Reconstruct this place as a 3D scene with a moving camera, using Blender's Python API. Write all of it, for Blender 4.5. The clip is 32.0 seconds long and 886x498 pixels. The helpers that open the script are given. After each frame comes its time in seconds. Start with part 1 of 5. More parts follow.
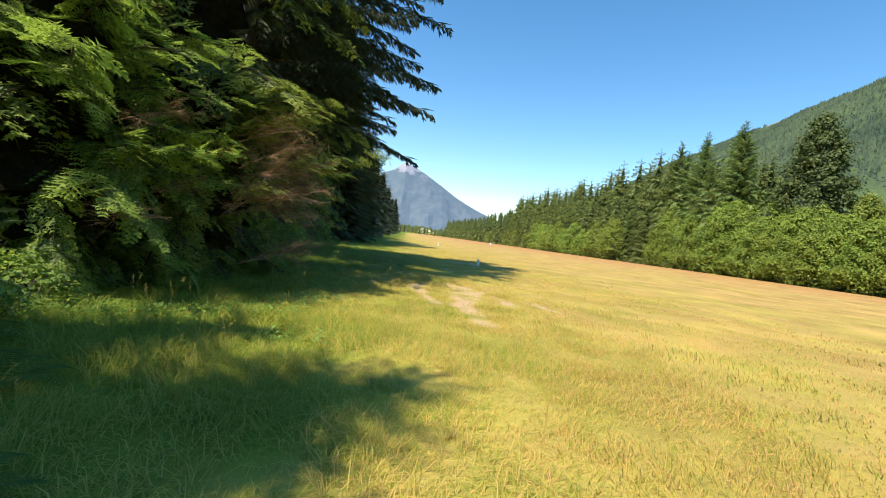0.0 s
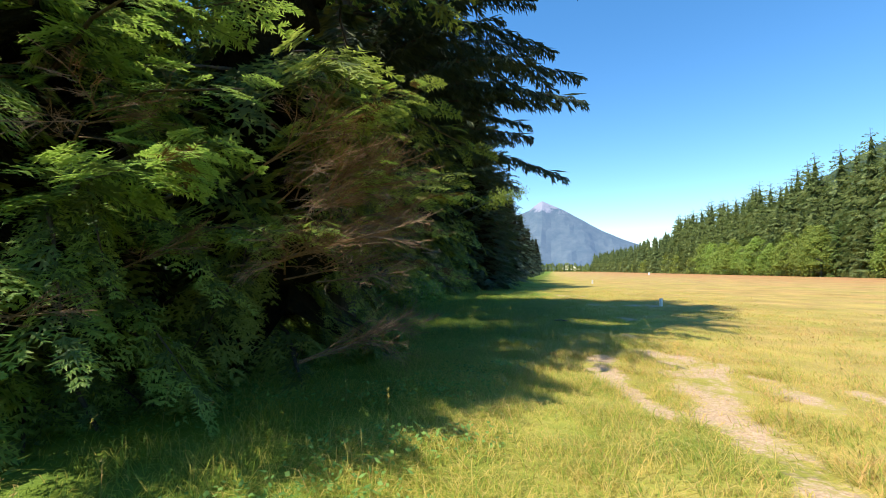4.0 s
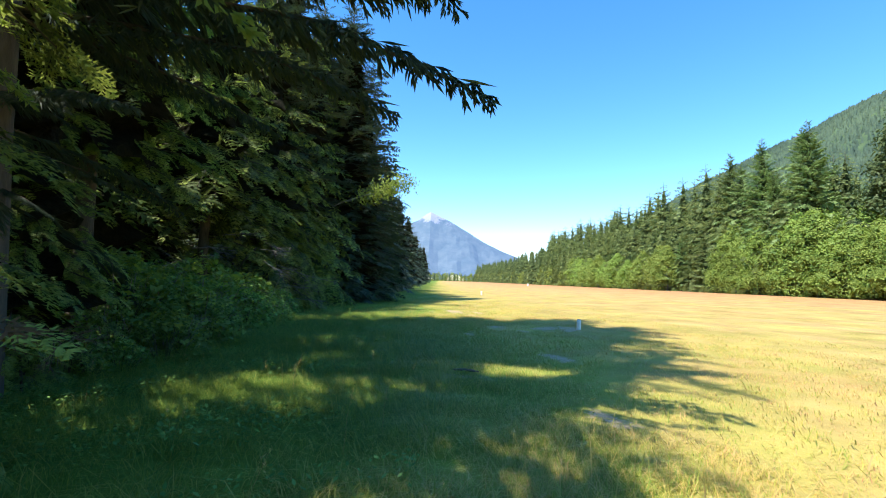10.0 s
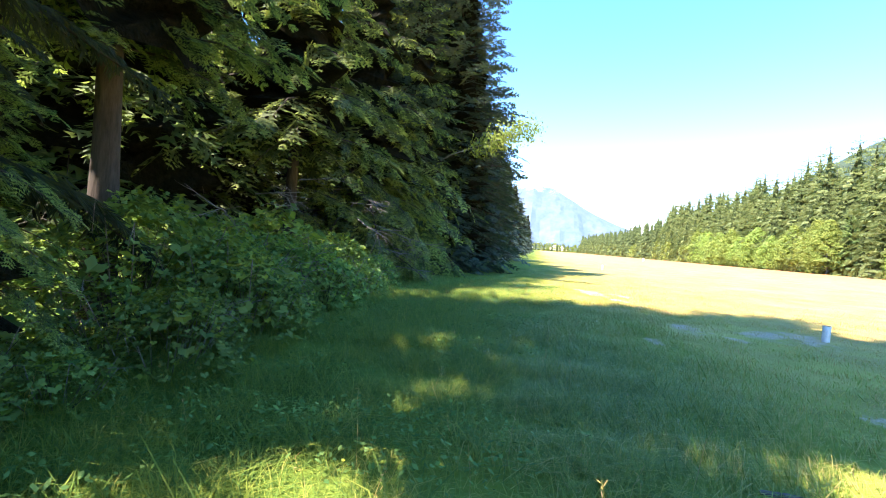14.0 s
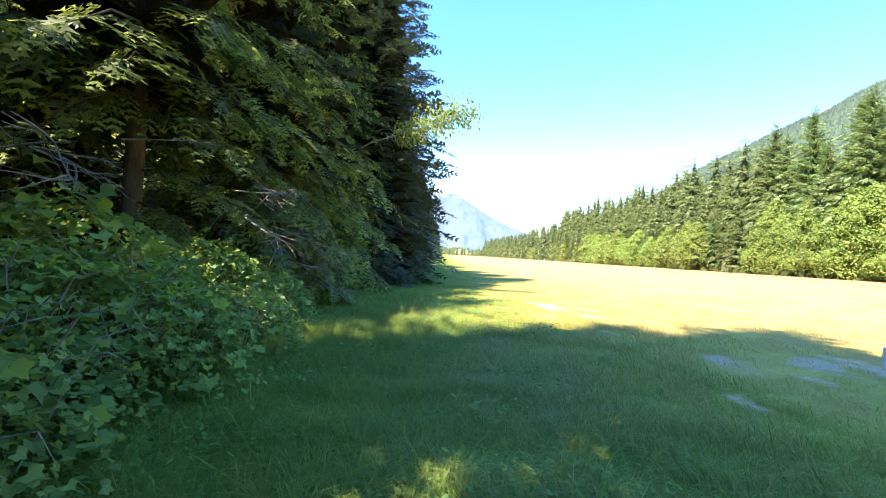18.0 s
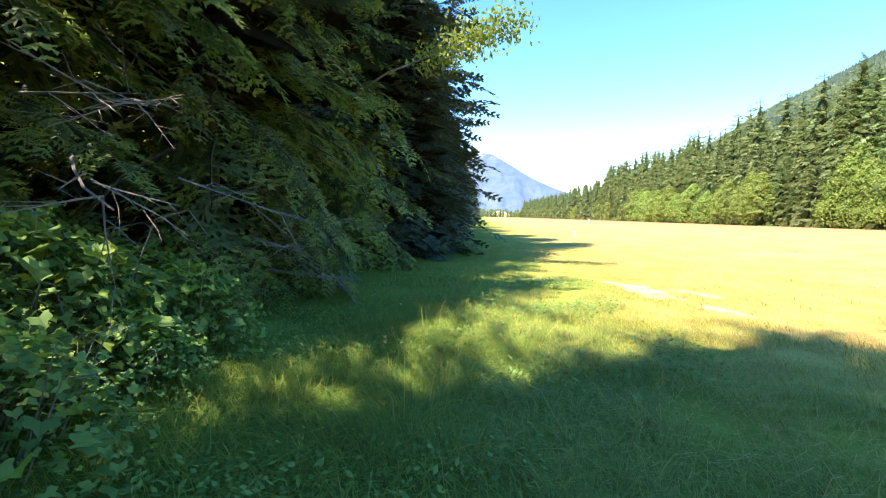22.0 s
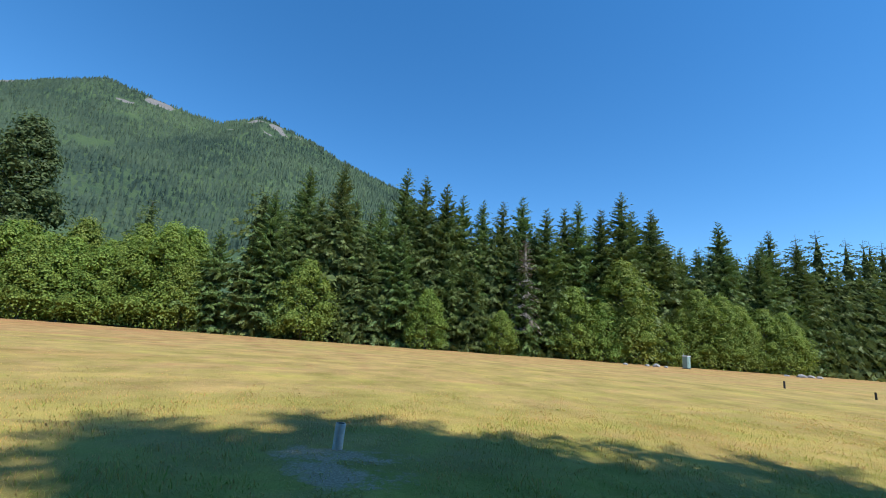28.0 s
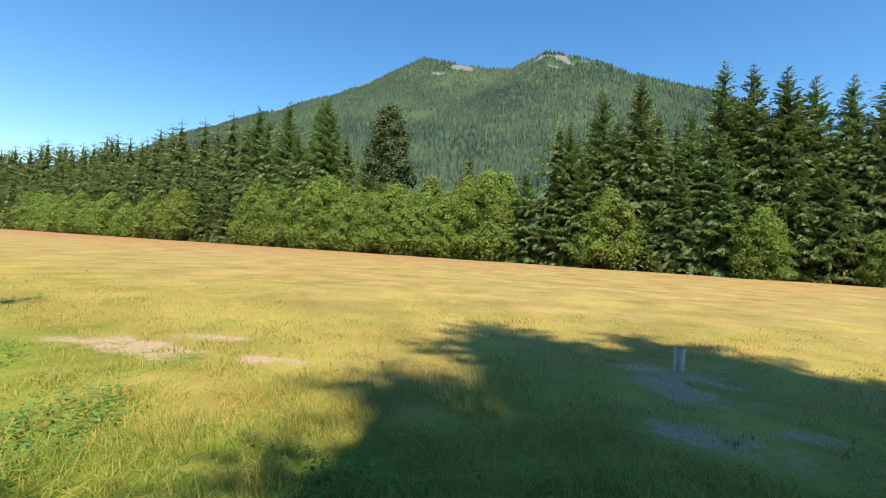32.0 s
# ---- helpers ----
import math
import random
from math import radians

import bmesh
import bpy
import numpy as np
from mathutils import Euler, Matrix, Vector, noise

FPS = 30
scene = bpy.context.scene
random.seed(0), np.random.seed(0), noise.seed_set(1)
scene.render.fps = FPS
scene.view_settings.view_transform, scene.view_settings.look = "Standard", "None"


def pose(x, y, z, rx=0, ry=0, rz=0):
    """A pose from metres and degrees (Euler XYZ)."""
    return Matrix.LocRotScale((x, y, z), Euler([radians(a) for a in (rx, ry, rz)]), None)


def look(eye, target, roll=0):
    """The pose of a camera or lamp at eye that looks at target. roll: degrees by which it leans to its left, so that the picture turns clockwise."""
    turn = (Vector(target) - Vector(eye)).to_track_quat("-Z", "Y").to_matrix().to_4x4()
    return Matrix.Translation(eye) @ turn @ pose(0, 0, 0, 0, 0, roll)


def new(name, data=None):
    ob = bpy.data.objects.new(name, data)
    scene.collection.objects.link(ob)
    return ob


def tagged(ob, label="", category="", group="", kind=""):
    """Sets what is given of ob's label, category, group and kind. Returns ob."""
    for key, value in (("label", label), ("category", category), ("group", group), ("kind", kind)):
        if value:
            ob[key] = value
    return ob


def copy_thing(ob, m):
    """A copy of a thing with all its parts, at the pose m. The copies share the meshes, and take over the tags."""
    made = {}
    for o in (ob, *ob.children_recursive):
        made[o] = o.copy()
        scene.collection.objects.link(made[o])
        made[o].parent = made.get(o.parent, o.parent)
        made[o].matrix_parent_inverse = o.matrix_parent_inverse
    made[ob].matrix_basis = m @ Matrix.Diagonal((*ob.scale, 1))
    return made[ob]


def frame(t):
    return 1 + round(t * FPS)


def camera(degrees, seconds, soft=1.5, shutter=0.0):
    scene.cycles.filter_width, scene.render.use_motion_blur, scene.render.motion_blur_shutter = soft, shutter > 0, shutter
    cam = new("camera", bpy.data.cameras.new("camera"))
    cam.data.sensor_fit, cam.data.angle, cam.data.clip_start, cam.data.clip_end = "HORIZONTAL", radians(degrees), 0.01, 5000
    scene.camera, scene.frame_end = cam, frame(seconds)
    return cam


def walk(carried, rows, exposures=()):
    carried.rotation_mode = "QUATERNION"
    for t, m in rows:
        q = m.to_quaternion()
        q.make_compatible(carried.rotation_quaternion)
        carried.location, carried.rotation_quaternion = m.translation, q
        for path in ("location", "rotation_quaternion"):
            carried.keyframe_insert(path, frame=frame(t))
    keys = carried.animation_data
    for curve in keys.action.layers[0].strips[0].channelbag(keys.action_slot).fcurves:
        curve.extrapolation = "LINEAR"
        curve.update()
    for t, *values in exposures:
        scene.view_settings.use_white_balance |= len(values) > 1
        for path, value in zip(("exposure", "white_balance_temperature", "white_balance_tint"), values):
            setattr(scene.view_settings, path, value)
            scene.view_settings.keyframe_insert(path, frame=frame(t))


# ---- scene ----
cam = camera(91.5, 32.0, soft=1.0)
PATH = [
    (0, (3.361, 4.215, 1.391), (3.525, 6.207, 1.331), 6.8),
    (0.5, (3.397, 4.702, 1.4), (3.406, 6.701, 1.337), 6.4),
    (1, (3.454, 5.142, 1.392), (3.406, 7.141, 1.356), 3.5),
    (1.5, (3.451, 5.592, 1.384), (3.278, 7.584, 1.343), 3.1),
    (2, (3.411, 6.065, 1.329), (3.185, 8.041, 1.119), 4.3),
    (2.5, (3.343, 6.517, 1.314), (3.034, 8.481, 1.099), 3.1),
    (4.5, (2.861, 8.785, 1.487), (2.356, 10.714, 1.644), 0.1),
    (5, (2.737, 9.274, 1.487), (2.546, 11.264, 1.558), -0.8),
    (5.5, (2.642, 9.723, 1.449), (2.594, 11.722, 1.513), 1.3),
    (6, (2.603, 10.179, 1.509), (2.51, 12.175, 1.598), -1.0),
    (6.5, (2.541, 10.676, 1.494), (2.569, 12.675, 1.543), -0.4),
    (7, (2.528, 11.1, 1.477), (2.579, 13.099, 1.522), 0.0),
    (7.5, (2.536, 11.516, 1.551), (2.537, 13.512, 1.676), -0.8),
    (8, (2.533, 12.008, 1.53), (2.548, 14.005, 1.638), -1.1),
    (8.5, (2.538, 12.447, 1.513), (2.629, 14.441, 1.628), -1.1),
    (9, (2.531, 12.817, 1.604), (2.648, 14.806, 1.772), 0.6),
    (9.5, (2.672, 13.322, 1.573), (2.712, 15.311, 1.783), 2.0),
    (10, (2.741, 13.962, 1.491), (2.756, 15.956, 1.635), 1.5),
    (10.5, (2.662, 14.542, 1.466), (2.59, 16.54, 1.506), 3.5),
    (11, (2.522, 15.096, 1.431), (2.317, 17.081, 1.31), 2.9),
    (11.5, (2.387, 15.637, 1.402), (2.138, 17.617, 1.277), 3.2),
    (12, (2.23, 16.16, 1.397), (1.889, 18.124, 1.245), 5.5),
    (12.5, (2.048, 16.673, 1.395), (1.737, 18.631, 1.13), 4.5),
    (13, (1.864, 17.154, 1.394), (1.433, 19.102, 1.251), 3.4),
    (13.5, (1.719, 17.585, 1.429), (1.281, 19.535, 1.374), 3.8),
    (15.5, (0.923, 19.271, 1.54), (0.604, 21.245, 1.577), 1.1),
    (16, (0.716, 19.736, 1.54), (0.585, 21.729, 1.644), 0.1),
    (16.5, (0.515, 20.218, 1.559), (0.479, 22.215, 1.665), 1.1),
    (17, (0.327, 20.705, 1.576), (0.315, 22.704, 1.63), -0.4),
    (17.5, (0.244, 21.073, 1.537), (0.172, 23.071, 1.597), 0.3),
    (18, (0.193, 21.415, 1.501), (0.183, 23.415, 1.523), 2.6),
    (18.5, (0.141, 21.784, 1.483), (0.244, 23.778, 1.372), 3.8),
    (19, (0.118, 22.189, 1.472), (0.084, 24.187, 1.388), 3.9),
    (19.5, (0.148, 22.631, 1.459), (-0.03, 24.62, 1.356), 2.9),
    (20, (0.182, 23.122, 1.435), (0.15, 25.102, 1.152), 1.0),
    (20.5, (0.173, 23.663, 1.435), (0.158, 25.648, 1.189), 2.1),
    (21, (0.139, 24.236, 1.477), (0.023, 26.213, 1.201), 3.2),
    (21.5, (0.107, 24.821, 1.512), (0.024, 26.808, 1.298), 3.6),
    (22, (0.055, 25.418, 1.536), (-0.126, 27.404, 1.382), 0.8),
    (22.5, (0.054, 25.991, 1.576), (-0.046, 27.984, 1.447), -0.7),
    (23, (0.033, 26.555, 1.622), (0.012, 28.554, 1.576), 1.7),
    (23.5, (0.058, 27.046, 1.641), (0.115, 29.045, 1.645), 1.2),
    (24, (0.118, 27.467, 1.675), (0.4, 29.446, 1.731), 1.4),
    (24.5, (0.133, 27.831, 1.695), (0.595, 29.776, 1.758), 0.8),
    (26.5, (0.388, 28.655, 1.593), (2.015, 29.718, 2.064), 4.9),
    (27, (0.526, 28.56, 1.569), (2.386, 29.17, 1.976), 6.0),
    (27.5, (0.725, 28.452, 1.541), (2.682, 28.556, 1.937), 5.7),
    (28, (0.959, 28.389, 1.507), (2.883, 28.038, 1.925), 4.4),
    (28.5, (1.119, 28.375, 1.485), (3.016, 27.894, 1.899), 5.1),
    (29, (1.202, 28.344, 1.479), (3.097, 27.847, 1.883), 2.7),
    (29.5, (1.215, 28.336, 1.466), (3.124, 27.863, 1.829), 1.8),
    (30, (1.124, 28.377, 1.439), (3.09, 28.173, 1.743), 0.3),
    (30.5, (0.945, 28.437, 1.445), (2.934, 28.455, 1.647), 0.9),
    (31, (0.701, 28.509, 1.473), (2.675, 28.793, 1.619), 2.3),
    (31.5, (0.47, 28.587, 1.505), (2.385, 29.156, 1.6), 2.3),
    (32, (0.254, 28.702, 1.511), (2.031, 29.62, 1.518), 3.3),
]
walk(cam, [(t, look(eye, target, roll)) for t, eye, target, roll in PATH],
     [(0, 0.98, 7400, 13), (5, 1.05, 6500, 14), (9, 1.2, 6100, 15), (11, 1.85, 6300, 20), (12.5, 2.46, 6500, 28), (16, 2.58, 6500, 30), (20, 2.28, 6600, 27),
      (22.5, 2.0, 6600, 24), (23.5, 1.78, 6800, 21), (24.5, 1.48, 6900, 17), (26.5, 0.47, 5950, 13), (30, 0.52, 6200, 13), (32, 0.8, 6900, 13)])

# ---- world and sun ----
SUN_TRAVEL = Vector((0.75 * 0.545, 0.66 * 0.545, -0.839))
world = bpy.data.worlds.new("sky")
scene.world = world
world.use_nodes = True
wn = world.node_tree
sky = wn.nodes.new("ShaderNodeTexSky")
sky.sky_type = "NISHITA"
sky.sun_disc = False
sky.sun_elevation = radians(57)
sky.sun_rotation = math.atan2(-SUN_TRAVEL.x, -SUN_TRAVEL.y)
sky.altitude = 300
sky.air_density = 1.0
sky.dust_density = 0.05
sky.ozone_density = 3.0
rich = wn.nodes.new("ShaderNodeHueSaturation")
rich.inputs["Saturation"].default_value = 1.27
rich.inputs["Hue"].default_value = 0.495
rich.inputs["Value"].default_value = 1.02
wn.nodes["Background"].inputs[1].default_value = 0.13
wn.links.new(sky.outputs[0], rich.inputs["Color"])
wn.links.new(rich.outputs[0], wn.nodes["Background"].inputs[0])
sun_data = bpy.data.lights.new("sun", "SUN")
sun_data.energy = 3.5
sun_data.angle = radians(0.55)
sun_data.color = (1.0, 0.96, 0.89)
sun = new("sun", sun_data)
sun.matrix_world = look((0, 0, 60), Vector((0, 0, 60)) + SUN_TRAVEL)



# ---- materials ----
class Mat:
    """A small builder for node materials."""

    def __init__(self, name, rough=0.7, spec=0.3, metal=0.0):
        self.m = bpy.data.materials.new(name)
        self.m.use_nodes = True
        self.t = self.m.node_tree
        self.b = self.t.nodes["Principled BSDF"]
        self.out = self.t.nodes["Material Output"]
        self.b.inputs["Roughness"].default_value = rough
        self.b.inputs["Specular IOR Level"].default_value = spec
        self.b.inputs["Metallic"].default_value = metal

    def node(self, kind, **kw):
        n = self.t.nodes.new("ShaderNode" + kind)
        for k, v in kw.items():
            n.inputs[k].default_value = v
        return n

    def link(self, a, b):
        self.t.links.new(a, b)

    def coords(self, which="Object"):
        return self.node("TexCoord").outputs[which]

    def noise(self, scale, detail=4, rough=0.6, coords=None, stretch=None):
        n = self.node("TexNoise", Scale=scale, Detail=detail, Roughness=rough)
        c = coords or self.coords()
        if stretch:
            mp = self.node("Mapping")
            mp.inputs["Scale"].default_value = stretch
            self.link(c, mp.inputs["Vector"])
            c = mp.outputs[0]
        self.link(c, n.inputs["Vector"])
        return n.outputs["Fac"]

    def ramp(self, fac, stops):
        r = self.node("ValToRGB")
        e = r.color_ramp.elements
        while len(e) < len(stops):
            e.new(0.5)
        for i, (p, c) in enumerate(stops):
            e[i].position, e[i].color = p, (*c, 1)
        self.link(fac, r.inputs[0])
        return r.outputs[0]

    def mix(self, fac, a, b, mode="MIX"):
        n = self.t.nodes.new("ShaderNodeMix")
        n.data_type, n.blend_type = "RGBA", mode
        for sock, v in ((n.inputs[0], fac), (n.inputs[6], a), (n.inputs[7], b)):
            if isinstance(v, (int, float)):
                sock.default_value = v
            elif isinstance(v, tuple):
                sock.default_value = (*v, 1)
            else:
                self.link(v, sock)
        return n.outputs[2]

    def math(self, op, a, b=0.0):
        n = self.t.nodes.new("ShaderNodeMath")
        n.operation = op
        for sock, v in zip(n.inputs, (a, b)):
            if isinstance(v, (int, float)):
                sock.default_value = v
            else:
                self.link(v, sock)
        return n.outputs[0]

    def color(self, c):
        if isinstance(c, tuple):
            self.b.inputs["Base Color"].default_value = (*c, 1)
        else:
            self.link(c, self.b.inputs["Base Color"])
        self.c = c
        return self

    def bump(self, height, strength=0.4, dist=0.02):
        n = self.node("Bump", Strength=strength, Distance=dist)
        self.link(height, n.inputs["Height"])
        self.link(n.outputs[0], self.b.inputs["Normal"])
        return self

    def translucent(self, amount, tint=(1.0, 1.0, 0.75)):
        """Thin leaf: part of the light passes through."""
        tr = self.node("BsdfTranslucent")
        col = self.mix(1.0, self.c, tint, "MULTIPLY")
        self.link(col, tr.inputs["Color"])
        ms = self.node("MixShader")
        ms.inputs[0].default_value = amount
        self.link(self.b.outputs[0], ms.inputs[1])
        self.link(tr.outputs[0], ms.inputs[2])
        self.link(ms.outputs[0], self.out.inputs[0])
        return self


def foliage(name, dark, light, amount=0.35, rough=0.55, wide=1.2, spec=0.25, single=0.55):
    """Leaves: each leaf varies a little, and whole boughs vary too."""
    m = Mat(name, rough, spec)
    isl = m.node("NewGeometry").outputs["Random Per Island"]
    big = m.noise(wide, 3, 0.6)
    f = m.math("ADD", m.math("MULTIPLY", isl, single), m.math("MULTIPLY", m.math("SUBTRACT", big, 0.28), 1.55 - single))
    col = m.ramp(f, [(0.1, dark), (0.85, light)])
    obr = m.node("ObjectInfo").outputs["Random"]
    hsv = m.node("HueSaturation")
    m.link(m.math("ADD", 0.485, m.math("MULTIPLY", obr, 0.03)), hsv.inputs["Hue"])
    m.link(m.math("ADD", 0.85, m.math("MULTIPLY", obr, 0.3)), hsv.inputs["Value"])
    m.link(col, hsv.inputs["Color"])
    m.color(hsv.outputs[0])
    m.translucent(amount)
    return m.m


M_HEM = foliage("hemlock_needles", (0.075, 0.125, 0.036), (0.19, 0.26, 0.072), 0.42)
M_TIP = foliage("hemlock_new_growth", (0.23, 0.345, 0.068), (0.43, 0.54, 0.13), 0.53)
M_SPRUCE = foliage("spruce_needles", (0.04, 0.068, 0.048), (0.09, 0.13, 0.075), 0.25)
M_SPTIP = foliage("spruce_young_needles", (0.05, 0.085, 0.035), (0.11, 0.15, 0.05), 0.25)
M_DRY = foliage("browned_needles", (0.10, 0.055, 0.022), (0.24, 0.15, 0.05), 0.25)
M_FIR = foliage("far_fir_needles", (0.10, 0.16, 0.048), (0.29, 0.365, 0.105), 0.3, wide=0.3, single=0.4)
M_ALDER = foliage("alder_leaves", (0.175, 0.255, 0.043), (0.41, 0.49, 0.096), 0.43, wide=0.35, single=0.14)
M_COTTON = foliage("cottonwood_leaves", (0.055, 0.085, 0.03), (0.15, 0.195, 0.06), 0.3, wide=0.5)
M_BERRY = foliage("bramble_leaves", (0.095, 0.19, 0.045), (0.26, 0.385, 0.095), 0.42, wide=2.0, spec=0.12, single=0.8)
M_BERRYL = foliage("young_bramble_leaves", (0.18, 0.28, 0.035), (0.36, 0.46, 0.07), 0.4, wide=2.0, spec=0.12)
M_FERN = foliage("fern_fronds", (0.05, 0.11, 0.022), (0.12, 0.2, 0.04), 0.35, wide=3.0)



def crown_filler(name, dark, light):
    """Darkened tone for filler bodies in crowns, the shade between leaves put into colour."""
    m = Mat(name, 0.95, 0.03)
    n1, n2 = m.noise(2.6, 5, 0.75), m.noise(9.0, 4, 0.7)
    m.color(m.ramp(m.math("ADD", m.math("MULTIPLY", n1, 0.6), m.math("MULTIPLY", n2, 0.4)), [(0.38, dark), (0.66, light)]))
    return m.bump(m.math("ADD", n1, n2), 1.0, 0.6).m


# Leaf green darkened to stand for shade behind the outer leaves.
M_LOBEFILL = crown_filler("leaf_lobe_filler", (0.11, 0.165, 0.03), (0.26, 0.33, 0.06))
# Needle green toned down for the shade inside far crowns.
M_CORE = crown_filler("far_crown_filler", (0.05, 0.075, 0.028), (0.15, 0.19, 0.065))
# Near-black tone that paints the shade inside the near-side trees.
M_CROWNSHADE = crown_filler("crown_shade_tone", (0.018, 0.02, 0.011), (0.05, 0.048, 0.028))


def bark(name, dark, light, scale=9.0):
    m = Mat(name, 0.9, 0.15)
    n1 = m.noise(scale, 6, 0.7, stretch=(1, 1, 0.18))
    n2 = m.noise(2.2, 3)
    col = m.mix(m.math("MULTIPLY", n2, 0.5), m.ramp(n1, [(0.35, dark), (0.68, light)]), (0.12, 0.13, 0.09))
    return m.color(col).bump(n1, 0.8, 0.03).m


M_BARK = bark("conifer_bark", (0.045, 0.032, 0.024), (0.16, 0.12, 0.09))
M_GREYBARK = bark("alder_bark", (0.13, 0.12, 0.11), (0.42, 0.40, 0.36), 6.0)
M_TWIG = bark("bare_twig_bark", (0.16, 0.12, 0.085), (0.42, 0.36, 0.29), 20.0)
M_RUST = bark("dead_twig_bark", (0.17, 0.085, 0.045), (0.44, 0.27, 0.15), 20.0)
M_STEM = bark("green_stem", (0.07, 0.07, 0.025), (0.16, 0.17, 0.06), 20.0)


def attr(m, name):
    n = m.node("Attribute")
    n.attribute_name = name
    return n.outputs["Fac"]


def grass_ramp(m, dry, jitter):
    """Fresh green at the wood's edge, straw in the field, rust far out."""
    f = m.math("ADD", m.math("ADD", m.math("MULTIPLY", dry, 0.85), 0.15), m.math("MULTIPLY", m.math("SUBTRACT", jitter, 0.5), 0.72))
    return m.ramp(f, [(0.0, (0.08, 0.155, 0.03)), (0.16, (0.14, 0.225, 0.036)), (0.33, (0.215, 0.27, 0.04)), (0.49, (0.40, 0.345, 0.085)),
                      (0.71, (0.47, 0.33, 0.125)), (0.92, (0.45, 0.215, 0.10))])


def grass_material():
    m = Mat("grass_blades", 0.5, 0.25)
    isl = m.node("NewGeometry").outputs["Random Per Island"]
    isl = m.math("ADD", m.math("MULTIPLY", isl, 0.62), 0.19)
    m.color(m.mix(1.0, grass_ramp(m, attr(m, "dry"), isl), (1.5, 1.43, 1.36), "MULTIPLY"))
    up = m.node("CombineXYZ", Z=0.75)
    nrm = m.node("NewGeometry").outputs["Normal"]
    add, unit = m.t.nodes.new("ShaderNodeVectorMath"), m.t.nodes.new("ShaderNodeVectorMath")
    unit.operation = "NORMALIZE"
    scale = m.t.nodes.new("ShaderNodeVectorMath")
    scale.operation = "SCALE"
    scale.inputs["Scale"].default_value = 0.35
    m.link(nrm, scale.inputs[0])
    m.link(scale.outputs[0], add.inputs[0])
    m.link(up.outputs[0], add.inputs[1])
    m.link(add.outputs[0], unit.inputs[0])
    m.link(unit.outputs[0], m.b.inputs["Normal"])
    return m.translucent(0.4, (1.0, 1.0, 0.8)).m


def ground_material():
    m = Mat("meadow_ground", 0.95, 0.1)
    big = m.noise(0.09, 5, 0.62)
    mid = m.noise(1.1, 5, 0.65)
    fine = m.noise(14.0, 4, 0.7)
    streak = m.noise(1.0, 4, 0.6, stretch=(0.45, 0.05, 1.0))
    jit = m.math("ADD", m.math("ADD", m.math("MULTIPLY", mid, 0.5), m.math("MULTIPLY", big, 0.3)),
                 m.math("MULTIPLY", streak, 0.35))
    jit = m.math("SUBTRACT", jit, 0.075)
    grass = grass_ramp(m, attr(m, "dry"), jit)
    grass = m.mix(m.math("MULTIPLY", fine, 0.55), grass, m.mix(1.0, grass, (0.45, 0.45, 0.4), "MULTIPLY"))
    open_field = m.ramp(attr(m, "dry"), [(0.42, (0, 0, 0)), (0.56, (1, 1, 1))])
    rust = m.ramp(m.noise(0.07, 5, 0.65, stretch=(1.6, 0.5, 1.0)), [(0.48, (0, 0, 0)), (0.66, (1, 1, 1))])
    lush = m.ramp(m.noise(0.11, 5, 0.7, stretch=(1.8, 0.45, 1.0)), [(0.52, (0, 0, 0)), (0.68, (1, 1, 1))])
    grass = m.mix(m.math("MULTIPLY", m.math("MULTIPLY", rust, open_field), 0.3), grass, (0.45, 0.25, 0.085))
    grass = m.mix(m.math("MULTIPLY", m.math("MULTIPLY", lush, open_field), 0.65), grass, (0.33, 0.30, 0.065))
    speck = m.noise(55.0, 3, 0.7)
    grass = m.mix(m.math("MULTIPLY", speck, 0.5), grass, m.mix(1.0, grass, (0.5, 0.5, 0.42), "MULTIPLY"))
    mott = m.ramp(m.noise(0.4, 9, 0.68), [(0.34, (0.72, 0.74, 0.62)), (0.5, (1.05, 1.03, 1.0)), (0.66, (1.36, 1.3, 1.2))])
    grass = m.mix(1.0, grass, mott, "MULTIPLY")
    grass = m.mix(1.0, grass, (1.16, 1.16, 1.16), "MULTIPLY")
    pebble = m.noise(30.0, 6, 0.75)
    soil = m.ramp(pebble, [(0.3, (0.25, 0.145, 0.07)), (0.5, (0.50, 0.36, 0.225)), (0.7, (0.72, 0.56, 0.39))])
    soil = m.mix(m.math("MULTIPLY", mid, 0.5), soil, (0.50, 0.33, 0.18))
    edge = m.math("ADD", attr(m, "bare"), m.math("MULTIPLY", m.math("SUBTRACT", mid, 0.5), 1.5))
    edge = m.math("ADD", edge, m.math("MULTIPLY", m.math("SUBTRACT", fine, 0.5), 0.9))
    mask = m.ramp(edge, [(0.40, (0, 0, 0)), (0.66, (1, 1, 1))])
    m.color(m.mix(mask, grass, soil))
    h = m.math("ADD", m.math("MULTIPLY", mid, 0.7), m.math("MULTIPLY", fine, 0.5))
    return m.bump(h, 0.7, 0.06).m


M_GRASS = grass_material()
M_GROUND = ground_material()


